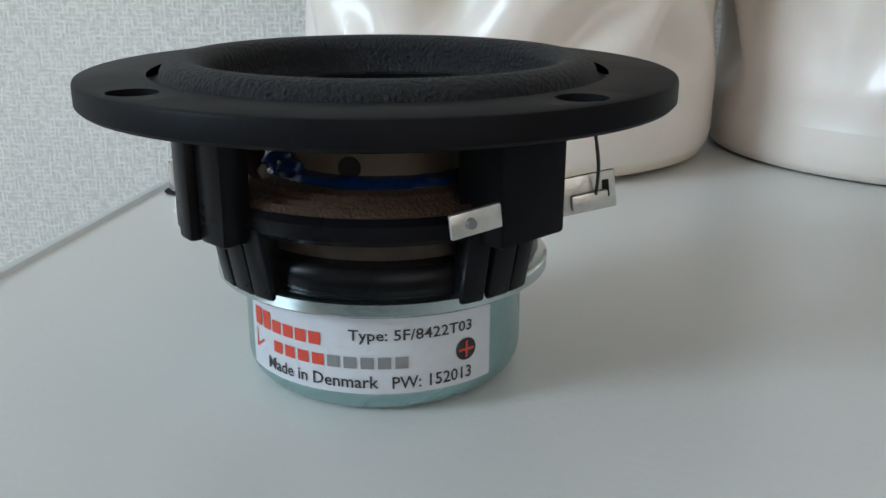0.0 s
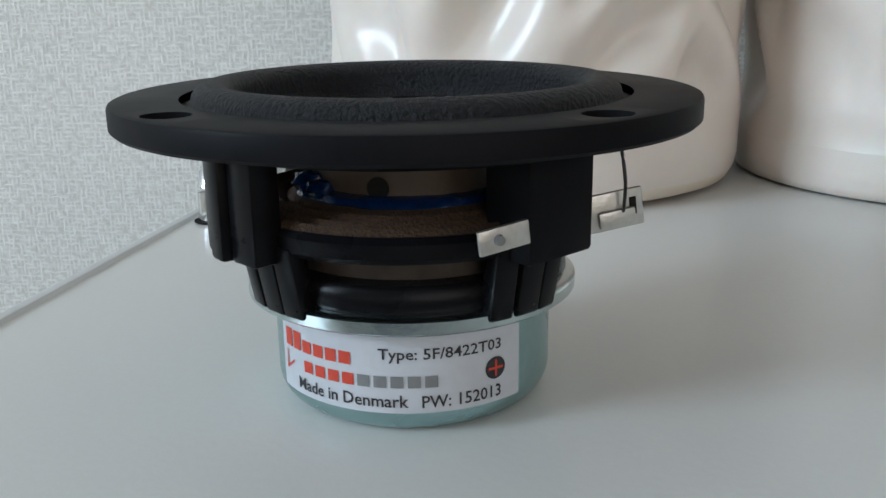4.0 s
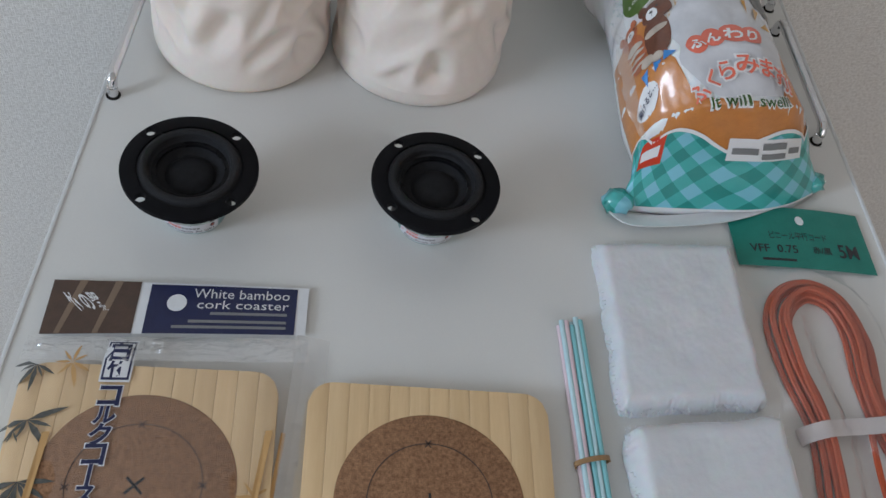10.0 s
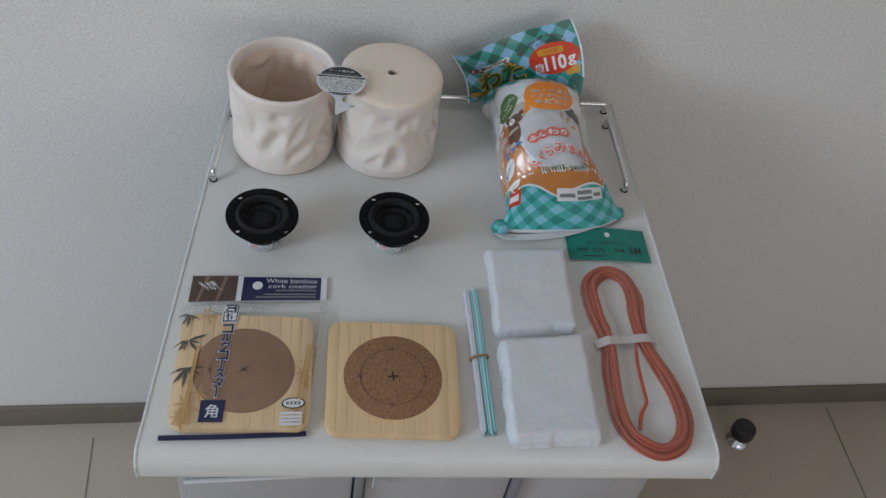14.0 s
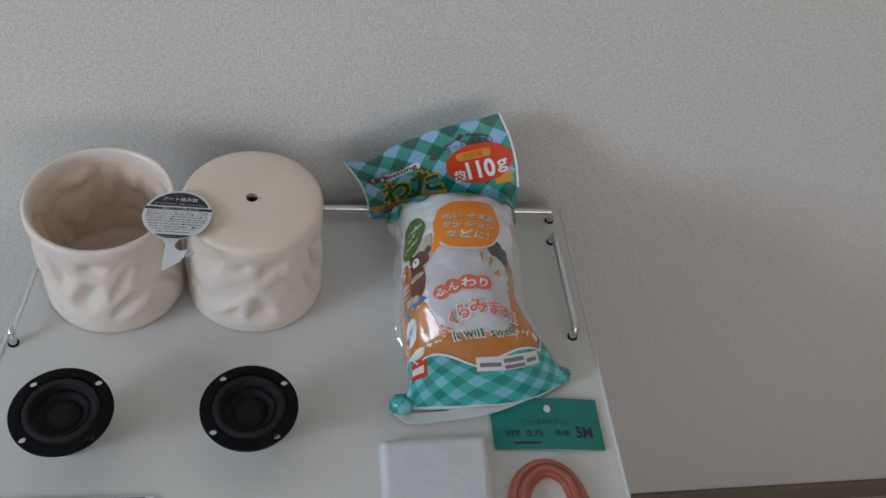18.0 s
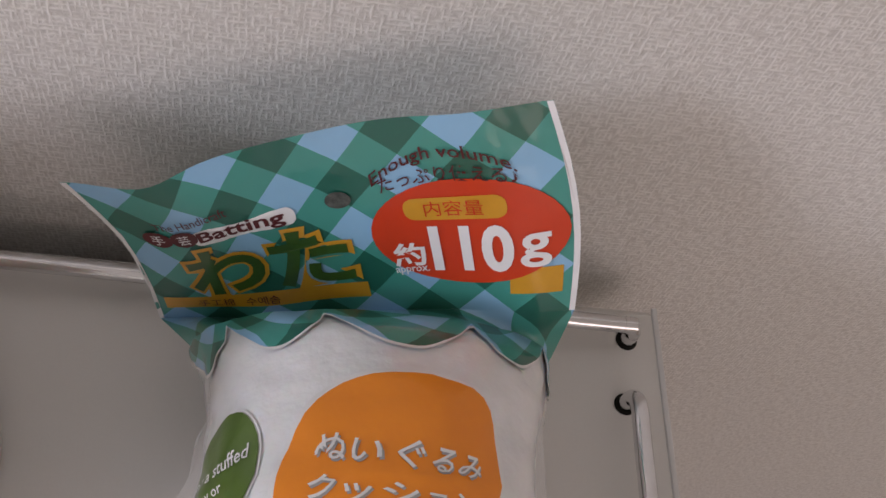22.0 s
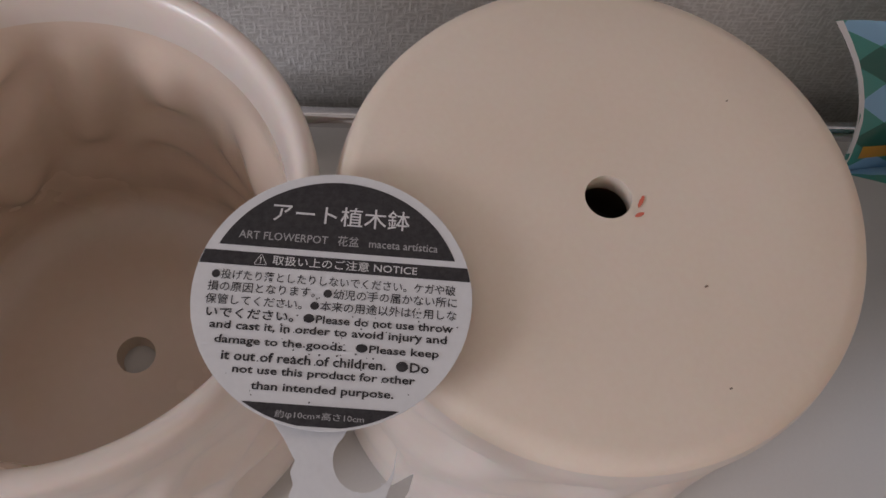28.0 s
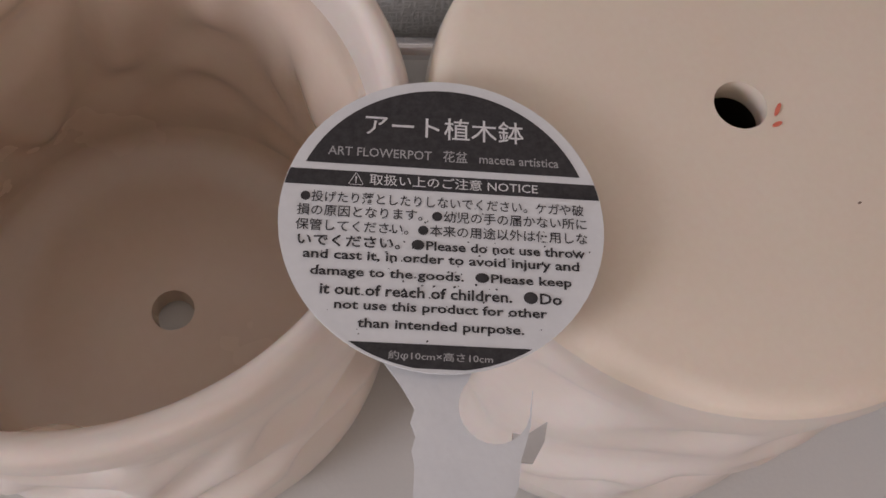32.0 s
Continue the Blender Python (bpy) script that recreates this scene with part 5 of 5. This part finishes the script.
pb = quad_map((0.1824, -0.0919), (0.2752, -0.0961), (0.1906, 0.1364), (0.2757, 0.1297), bag_z)
part_film = patch("film", rect(0, 1, 0, 1, 16), pb, "film_bag", pack, 14, "clear crinkled film")
flap = quad_map((0.1830, -0.0987), (0.2774, -0.1040), (0.1825, -0.0918), (0.2753, -0.0960), lambda u, v: 0.0012 - 0.006 * (1 - v))
patch("film_hem", rect(0, 1, 0, 1, 8), flap, "film_bag", pack, 3)

# ---- bag of wadding ----
bag = thing("wadding_bag", "plump printed bag of white wadding with green checked header", "bag")
SPAN = ((0, 0.0681, 0.006, 0.1929, 0.1706), (0.05, 0.0576, 0.0374, 0.1883, 0.1809), (0.13, 0.0494, 0.0799, 0.178, 0.1858), (0.3, 0.0442, 0.0969, 0.1691, 0.2122), (0.5, 0.0427, 0.0973, 0.1706, 0.2467), (0.7, 0.0441, 0.0952, 0.1761, 0.2808), (0.85, 0.047, 0.0869, 0.1805, 0.3071), (0.95, 0.0511, 0.0782, 0.181, 0.3252), (1, 0.0545, 0.0685, 0.1801, 0.3346))


def span_at(s):
    s = min(max(s, 0.0), 1.0)
    for a, b in zip(SPAN, SPAN[1:]):
        if s <= b[0]:
            t = (s - a[0]) / (b[0] - a[0])
            t = t * t * (3 - 2 * t) * 0.35 + t * 0.65
            return [p + (q - p) * t for p, q in zip(a[1:], b[1:])]
    return list(SPAN[-1][1:])


def bag_point(s, a):
    """s: 0 at the bottom seam to 1 at the neck; a: angle, 0 right side, 90 top, 180 left side."""
    w, h, cx, y = span_at(s)
    c, q = math.cos(radians(a)), math.sin(radians(a))
    x = cx + w * math.copysign(abs(c) ** 0.85, c)
    z = h / 2 + h / 2 * math.copysign(abs(q) ** 0.85, q)
    y += (1 - s) ** 4 * (0.023 * max(c, 0) ** 2 + 0.003 * max(-c, 0) ** 2)
    p = Vector((x, y, z))
    k = 0.0016 * noise.noise(Vector((s * 9, a * 0.045, 2.0))) + 0.0009 * noise.noise(Vector((s * 26, a * 0.11, 5.0)))
    d = Vector((c, 0, q))
    return p + d * k * min(1.0, 8 * s + 0.1) * (1 if q > -0.2 else 0.0)


def bag_at(h):
    """Layout metres (u across from the crown, v from the bottom seam) to the surface, h proud of it."""
    def place(u, v):
        s, a = v / 0.19, 90 - u / 0.05 * 57.3
        p = bag_point(s, a)
        n = (bag_point(s, a - 2) - bag_point(s, a + 2)).cross(bag_point(min(s + 0.012, 1), a) - bag_point(max(s - 0.012, 0), a))
        return p + n.normalized() * h
    return place


verts, faces, uvs = [], [], []
NS, NA = 60, 72
for i in range(NS + 1):
    for k in range(NA):
        verts.append(bag_point(i / NS, 360 * k / NA))
        uvs.append((0.05 * math.radians(90 - 360 * k / NA), 0.19 * i / NS))
for i in range(NS):
    for k in range(NA):
        j = (k + 1) % NA
        faces.append((i * NA + k, i * NA + j, (i + 1) * NA + j, (i + 1) * NA + k))
faces += [tuple(range(NA))[::-1], tuple(NS * NA + k for k in range(NA))]
body = part("pouch", mesh_of("pouch", verts, faces, True, uvs), "fill", bag, "clear pouch filled with white wadding")
P1, P2, P3, P4 = bag_at(0.0004), bag_at(0.0007), bag_at(0.0010), bag_at(0.0013)


def strip_patch(name, rows, mapped, material, parent, n=40, uv=True, plain_uv=False):
    """A printed band between two edges, each a function of u over rows = (u0, u1, low(u), high(u))."""
    u0, u1, low, high = rows
    verts, faces, flat, m = [], [], [], 10
    for i in range(n + 1):
        u, run = u0 + (u1 - u0) * i / n, 0.0
        for j in range(m + 1):
            v = low(u) + (high(u) - low(u)) * j / m
            q = mapped(u, v)
            run = run + (q - verts[-1]).length if j else 0.0
            verts.append(q)
            flat.append((u, v if plain_uv else 0.3 - run))
    for i in range(n):
        for j in range(m):
            a = i * (m + 1) + j
            faces.append((a, a + m + 1, a + m + 2, a + 1))
    return part(name, mesh_of(name, verts, faces, True, flat if uv else None), material, parent)


zig = lambda u: 0.0128 + 0.0042 * abs(math.sin(u * 62 + 0.4)) + 0.006 * min((u / 0.06) ** 2, 1.5)
strip_patch("photo_print", (-0.090, 0.085, lambda u: 0.010, lambda u: 0.0300 - 0.0030 * math.cos(u * 70) + 0.072 * min(max((abs(u + 0.003) - 0.024) / 0.026, 0.0), 1.0)), P1, "orange_photo", bag, 60)
strip_patch("check_hem", (-0.095, 0.095, lambda u: 0.0008, zig), P2, "hem", bag, 90)
strip_patch("hem_line", (-0.095, 0.095, zig, lambda u: zig(u) + 0.0009), P3, "white_print", bag, 90, False)
neck = lambda u: 0.1880 - 0.0140 * abs(math.sin(math.pi * (u - 0.0189) / 0.0325)) ** 0.8
strip_patch("check_neck", (-0.080, 0.080, neck, lambda u: 0.1899), P2, "gingham", bag, 90)
strip_patch("hem_line", (-0.080, 0.080, lambda u: neck(u) - 0.0009, neck), P3, "white_print", bag, 90, False)
# speech bubble and oval
bag_words = functools.partial(words, cuts=6)
BUB = (0.0026, 0.1332)
bub = [(BUB[0] + 0.0280 * math.cos(2 * math.pi * k / 44) * (1 - 0.06 * math.sin(2 * math.pi * k / 44)), BUB[1] + 0.0312 * math.sin(2 * math.pi * k / 44)) for k in range(44)]
tip = [(-0.0236, 0.1250), (-0.0262, 0.1025), (-0.0080, 0.1095)]
for grow, mp, mat in ((1.06, P3, "white_print"), (1.0, P4, "orange")):
    patch("bubble_tail", [(-0.0150 + (x + 0.0150) * grow * 1.02, 0.116 + (y - 0.116) * grow * 1.02) for x, y in tip], mp, mat, bag, 3)
    patch("speech_bubble", [(BUB[0] + (x - BUB[0]) * grow, BUB[1] + (y - BUB[1]) * grow) for x, y in bub], mp, mat, bag, 9)
for body_, u, v, w in (("ぬいぐるみ", 0.0038, 0.1380, 0.0395), ("クッション", 0.0030, 0.1255, 0.0395), ("などに！", 0.0022, 0.1150, 0.0310)):
    bag_words("printing", body_, bag_at(0.0015), "ink_pale", bag, w, 0.0078, (u + 0.0005, v + 0.0012 - 0.0006), -7, 0.010)
    bag_words("printing", body_, bag_at(0.0017), "white_print", bag, w, 0.0078, (u, v + 0.0012), -7, 0.010)
for tail, mp, mat in (((-0.0590, 0.1180), (-0.0545, 0.1068), (-0.0485, 0.1150)), P1, "white_print"), (((-0.0580, 0.1180), (-0.0541, 0.1082), (-0.0492, 0.1150)), P2, "olive"):
    patch("oval_tail", tail, mp, mat, bag, 3)
patch("oval_print", oval(-0.0505, 0.1335, 0.0172, 0.0230, 32, -22), P1, "white_print", bag, 6)
patch("oval_print", oval(-0.0505, 0.1335, 0.0164, 0.0221, 32, -22), P2, "olive", bag, 6)
for body_, u, v, w in (("For a stuffed", -0.0500, 0.1400, 0.0260), ("toy or", -0.0510, 0.1320, 0.0120), ("a cushion!", -0.0520, 0.1245, 0.0205)):
    bag_words("printing", body_, P3, "white_print", bag, w, 0.0042, (u, v), 14, 0.01)
# wrinkled see-through margin of the pouch along both sides
def fin(sign):
    def place(u, v):
        q = bag_point(0.06 + 0.86 * u, 14 if sign > 0 else 168)
        w = (0.0075 + 0.0030 * noise.noise(Vector((u * 14, 3.0, sign)))) * v * min(1.0, 5 * u, 3 * (1 - u))
        q.x += sign * w
        q.z += 0.0024 * noise.noise(Vector((u * 26, v * 2.0, sign * 4))) * v - 0.35 * w
        return q
    return place


for sign in (1, -1):
    crinkle("film_fin", fin(sign), 90, 6, "film_crease", bag, "wrinkled clear film margin")
# printed scene: striped cloth, knitted shapes, sewing tools
strip_patch("striped_print", (-0.0475, -0.0165, lambda u: 0.078, lambda u: 0.1245), bag_at(0.0002), "stripe_pale", bag, 20, False)
for cx, cy, rx, ry, mat, mp in (
    (-0.0620, 0.0790, 0.0085, 0.0150, "toy_orange", P2), (-0.0660, 0.0985, 0.0085, 0.0085, "toy_orange", P2), (-0.0640, 0.0985, 0.0040, 0.0045, "white_print", P3), (-0.0735, 0.1050, 0.0025, 0.0030, "toy_orange", P2), (-0.0600, 0.1065, 0.0025, 0.0030, "toy_orange", P2),
    (-0.0440, 0.0800, 0.0105, 0.0165, "toy_brown", P2), (-0.0415, 0.1005, 0.0118, 0.0105, "toy_brown", P2), (-0.0515, 0.1085, 0.0036, 0.0038, "toy_brown", P2), (-0.0310, 0.1090, 0.0036, 0.0038, "toy_brown", P2),
    (-0.0445, 0.1010, 0.0046, 0.0048, "white_print", P3), (-0.0440, 0.0835, 0.0092, 0.0028, "stripe", P3), (-0.0625, 0.0830, 0.0072, 0.0026, "stripe", P3), (-0.0540, 0.0660, 0.0055, 0.0046, "stripe", P3), (-0.0460, 0.0640, 0.0045, 0.0042, "stripe", P3),
    (0.0270, 0.1050, 0.0100, 0.0090, "soot", P2), (0.0370, 0.1000, 0.0090, 0.0100, "soot", P2),
):
    patch("photo_shape", oval(cx, cy, rx, ry, 24), mp, mat, bag, 4)
cloud = [(0.0365 * math.cos(a) * (1 + 0.07 * math.sin(5 * a + 0.6) + 0.05 * math.sin(9 * a)) + 0.001, 0.0705 + 0.0425 * math.sin(a) * (1 + 0.05 * math.sin(6 * a + 1.0))) for a in (2 * math.pi * k / 72 for k in range(72))]
for cx, cy, k in ((-0.0640, 0.0985, 0.8), (-0.0445, 0.1010, 1.0)):
    patch("photo_shape", oval(cx, cy + 0.0016 * k, 0.0014 * k, 0.0010 * k, 14), P4, "soot", bag, 2)
    patch("photo_shape", rect(cx - 0.0002, cx + 0.0002, cy - 0.0018 * k, cy + 0.0012 * k, 2), P4, "soot", bag, 2)
    for e in (-1, 1):
        patch("photo_shape", oval(cx + 0.0052 * k * e, cy + 0.0038 * k, 0.0008, 0.0009, 12), P4, "soot", bag, 2)
for cy in (0.0700, 0.0745, 0.0790):
    patch("photo_shape", oval(-0.0625, cy, 0.0074, 0.0011, 20), P3, "stripe", bag, 2)
for u0, wide, mat in ((-0.0352, 0.0006, "stripe_tan"), (-0.0334, 0.0012, "stripe_tan"), (-0.0312, 0.0006, "ink_pale"), (-0.0296, 0.0010, "stripe_pale"), (-0.0280, 0.0014, "stripe_tan"), (-0.0258, 0.0006, "ink_pale"), (-0.0238, 0.0009, "stripe_tan"), (-0.0216, 0.0006, "ink_pale"), (-0.0196, 0.0011, "stripe_tan")):
    strip_patch("stripe_line", (u0, u0 + wide, lambda u: 0.080, lambda u: 0.1242), bag_at(0.0003), mat, bag, 2, False)
patch("wadding_photo", cloud, bag_at(0.00055), "photo_white", bag, 10)
for pts in (((0.010, 0.0985), (0.0135, 0.0985), (0.0120, 0.0840)), ((0.0200, 0.0935), (0.0250, 0.0910), (0.0170, 0.0800)), ((0.0260, 0.0800), (0.0275, 0.0745), (0.0190, 0.0745))):
    patch("yellow_shape", pts, P3, "gold", bag, 2)
for pts in (((-0.0410, 0.0660), (-0.0330, 0.0590), (-0.0425, 0.0560)), ((-0.0500, 0.0610), (-0.0430, 0.0580), (-0.0490, 0.0520)), ((-0.0600, 0.0560), (-0.0540, 0.0580), (-0.0570, 0.0480))):
    patch("blue_shape", pts, P3, "blue_print", bag, 2)
patch("white_burst", oval(-0.0610, 0.0420, 0.0120, 0.0075, 14, 20), P2, "white_print", bag, 3)
bag_words("printing", "開けると…", P4, "navy", bag, 0.0210, 0.0044, (-0.0600, 0.0420), 24, 0.01)
# slogans: white letters on coral, coral letters with a white rim
for ch, u, v, tn in (("ふ", -0.0205, 0.0600, 14), ("ん", -0.0105, 0.0640, 5), ("わ", 0.0000, 0.0665, -3), ("り", 0.0095, 0.0655, -12)):
    patch("coral_spot", oval(u, v, 0.0068, 0.0074, 20), P3, "coral", bag, 3)
    bag_words("printing", ch, P4, "white_print", bag, None, 0.0082, (u, v), tn, 0.03)
for ch, u, v, tn in (("ふ", -0.0250, 0.0325, 30), ("く", -0.0165, 0.0385, 20), ("ら", -0.0080, 0.0428, 10), ("み", 0.0020, 0.0455, 0), ("ま", 0.0115, 0.0438, -10), ("す", 0.0195, 0.0408, -20), ("!!", 0.0262, 0.0375, -25)):
    bag_words("printing", ch, bag_at(0.0020), "white_print", bag, None, 0.0112, (u, v), tn, 0.08)
    bag_words("printing", ch, bag_at(0.0024), "coral", bag, None, 0.0092, (u, v), tn, 0.02)
bag_words("printing", "It will swell!", P3, "white_print", bag, 0.0440, 0.0078, (0.0020, 0.0275), 2, 0.06)
bag_words("printing", "It will swell!", P4, "leaf_green", bag, 0.0420, 0.0062, (0.0020, 0.0275), 2, 0.01)
patch("red_mark", rect(-0.0690, -0.0440, 0.0110, 0.0200, 4), P3, "scarlet", bag, 3)
patch("red_mark", rect(-0.0655, -0.0475, 0.0138, 0.0170, 4), P4, "white_print", bag, 3)
patch("number_panel", rect(-0.0060, 0.0370, 0.0108, 0.0165, 6), P3, "white_print", bag, 3)
for u0, u1, v in ((-0.0040, 0.0065, 0.0136), (0.0085, 0.0230, 0.0149), (0.0085, 0.0230, 0.0123), (0.0250, 0.0340, 0.0136)):
    patch("small_print", rect(u0, u1, v - 0.0008, v + 0.0008, 3), P4, "ink_grey", bag, 2)
# bottom seam with gathered corners
strip = [Vector((0.1186, 0.1695, 0.0060)), Vector((0.1296, 0.1615, 0.0050)), Vector((0.1587, 0.1622, 0.0040)), Vector((0.1922, 0.1660, 0.0050)), Vector((0.2243, 0.1769, 0.0050)), Vector((0.2538, 0.1913, 0.0060))]
part("bottom_seam", sweep(spline(strip, 7), [(-0.0085, -0.0030), (0.0016, 0.0), (0.0016, 0.0009), (-0.0085, -0.0021)]), "white_print", bag, "flat heat-sealed bottom seam")
for c, r in (((0.1241, 0.1749, 0.0080), 0.0095), ((0.2524, 0.1934, 0.0080), 0.0085)):
    v2, f2, uv2 = [], [], []
    for i in range(13):
        for k in range(16):
            a, b = math.pi * i / 12, 2 * math.pi * k / 16
            q = Vector((math.sin(a) * math.cos(b), math.sin(a) * math.sin(b), math.cos(a)))
            rr = r * (1 + 0.30 * noise.noise(q * 2.6 + Vector(c) * 40))
            v2.append(Vector(c) + Vector((q.x * rr, q.y * rr * 0.8, q.z * rr * 0.75)))
            uv2.append((v2[-1].x, v2[-1].y))
    for i in range(12):
        for k in range(16):
            f2.append((i * 16 + k, i * 16 + (k + 1) % 16, (i + 1) * 16 + (k + 1) % 16, (i + 1) * 16 + k))
    part("gathered_corner", mesh_of("gathered_corner", v2, f2, True, uv2), "hem", bag)
# header
TL, TR, HBR, HBL = Vector((0.0878, 0.3646, 0.0774)), Vector((0.2136, 0.3690, 0.1268)), Vector((0.2340, 0.3382, 0.0726)), Vector((0.1133, 0.3523, 0.0200))
FACE = (TR - TL).cross(HBL - TL).normalized()
FACE = FACE if FACE.y < 0 else -FACE


def header_at(h):
    def place(u, v):
        fu, fv = u / 0.128, v / 0.066
        fv *= 1 - 0.10 * math.exp(-(((fu - 0.15) / 0.12) ** 2))
        fu += (0.045 * (1 - fu) ** 4 + 0.03 * max(fu, 0) ** 4) * math.sin(math.pi * fv)
        p = HBL.lerp(HBR, fu).lerp(TL.lerp(TR, fu), fv)
        bow = 0.0035 * math.sin(math.pi * fu * 2.1 + 0.6) * (0.35 + 0.65 * fv) * math.sin(math.pi * min(fu * 1.02, 1)) + 0.0014 * noise.noise(Vector((fu * 5, fv * 3, 4)))
        return p + FACE * (h + bow)
    return place


HP = [header_at(h) for h in (0.0, 0.0002, 0.0004, 0.0006, 0.0008)]
strip_patch("header", (0.0, 0.128, lambda u: 0.0, lambda u: 0.066), HP[0], "gingham", bag, 40, True, True)
for u0, u1 in ((0.0, 0.0016), (0.1264, 0.128)):
    patch("white_edge", rect(u0, u1, 0, 0.066, 8), HP[1], "white_print", bag, 2)
strip_patch("gold_stripe", (0.004, 0.0700, lambda u: 0.0065, lambda u: 0.0125), HP[1], "gold", bag, 30, False)
strip_patch("gold_stripe", (0.1100, 0.1240, lambda u: 0.0070, lambda u: 0.0160), HP[1], "gold", bag, 8, False)
patch("red_burst", oval(0.1003, 0.0288, 0.0256, 0.0180, 36), HP[2], "scarlet", bag, 6)
patch("gold_plate", rounded(0.0849, 0.1112, 0.0338, 0.0412, 0.003, 4), HP[3], "gold", bag, 3)
words("printing", "内容量", HP[4], "scarlet", bag, 0.0150, 0.0050, (0.0978, 0.0376), 0, 0.0)
words("printing", "110", HP[4], "white_print", bag, 0.0215, 0.0165, (0.1008, 0.0236), 0, 0.035)
words("printing", "約", HP[4], "white_print", bag, 0.0090, 0.0085, (0.0838, 0.0218), 0, 0.03)
words("printing", "g", HP[4], "white_print", bag, 0.0080, 0.0115, (0.1170, 0.0225), 0, 0.02)
words("printing", "approx.", HP[4], "white_print", bag, 0.0095, 0.0026, (0.0838, 0.0160), 0, 0.01)
ENOUGH = "Enough volume."
words("printing", ENOUGH, lambda u, v: HP[3](u, v - 22 * (u - 0.0975) ** 2), "maroon", bag, 0.0370, 0.0052, (0.0968, 0.0555), 0, 0.008)
words("printing", "たっぷり使える♪", lambda u, v: HP[3](u, v - 10 * (u - 0.0975) ** 2), "maroon", bag, 0.0350, 0.0052, (0.0976, 0.0490), 0, 0.006)
words("printing", "The Handicraft", HP[3], "maroon", bag, 0.0240, 0.0032, (0.0260, 0.0480), 0, 0.0)
for u in (0.0130, 0.0215):
    patch("maroon_spot", oval(u, 0.0420, 0.0046, 0.0034, 20), HP[3], "maroon", bag, 3)
patch("white_plate", rounded(0.0240, 0.0560, 0.0378, 0.0440, 0.0025, 4), HP[2], "white_print", bag, 3)
words("printing", "手", HP[4], "white_print", bag, None, 0.0042, (0.0130, 0.0420), 0, 0.0)
words("printing", "芸", HP[4], "white_print", bag, None, 0.0042, (0.0215, 0.0420), 0, 0.0)
words("printing", "Batting", HP[3], "maroon", bag, 0.0270, 0.0058, (0.0395, 0.0407), 0, 0.025)
words("printing", "わた", HP[2], "gold", bag, 0.0545, 0.0245, (0.0420, 0.0245), 0, 0.075)
words("printing", "わた", HP[3], "leaf_green", bag, 0.0510, 0.0218, (0.0420, 0.0245), 0, 0.03)
words("printing", "手工棉   수예솜", HP[3], "maroon", bag, 0.0270, 0.0036, (0.0290, 0.0094), 0, 0.0)
patch("hang_hole", oval(0.0683, 0.0427, 0.0036, 0.0028, 20), HP[3], "soot", bag, 3)
# folded throat between header and pouch
thr = []
for k in range(25):
    f = k / 24
    lo = bag_point(0.985, 172 - 164 * f)
    hi = HP[0](0.128 * f, 0.0)
    thr.append((lo, hi))
v3, f3, uv3 = [], [], []
for k, (lo, hi) in enumerate(thr):
    for j in range(7):
        q = lo.lerp(hi, j / 6) + Vector((0, 0, 0.0018 * math.sin(math.pi * j / 6) * math.sin(k * 0.9)))
        v3.append(q)
        uv3.append((0.128 * k / 24, 0.012 * j / 6 - 0.012))
for k in range(24):
    for j in range(6):
        f3.append((k * 7 + j, (k + 1) * 7 + j, (k + 1) * 7 + j + 1, k * 7 + j + 1))
part("throat", mesh_of("throat", v3, f3, True, uv3), "gingham", bag)

# ---- door stop on the floor ----
stop = thing("door_stop", "chrome floor door stop with a black rubber ring", "door stop", pose(0.7088, 0.3134, FLOOR))
part("base", lathe([(0, 0.0001), (0.021, 0.0001), (0.0215, 0.002), (0.019, 0.006), (0.0125, 0.012), (0.011, 0.022), (0, 0.022)], 40), "chrome", stop)
part("rubber_ring", lathe([(0, 0.020), (0.017, 0.020), (0.0205, 0.0225), (0.0212, 0.032), (0.0200, 0.041), (0.0165, 0.0435), (0.0150, 0.0425)], 40), "rubber", stop)
part("cap", lathe([(0.0152, 0.0425), (0.012, 0.0440), (0, 0.0446)], 32), "rubber", stop)
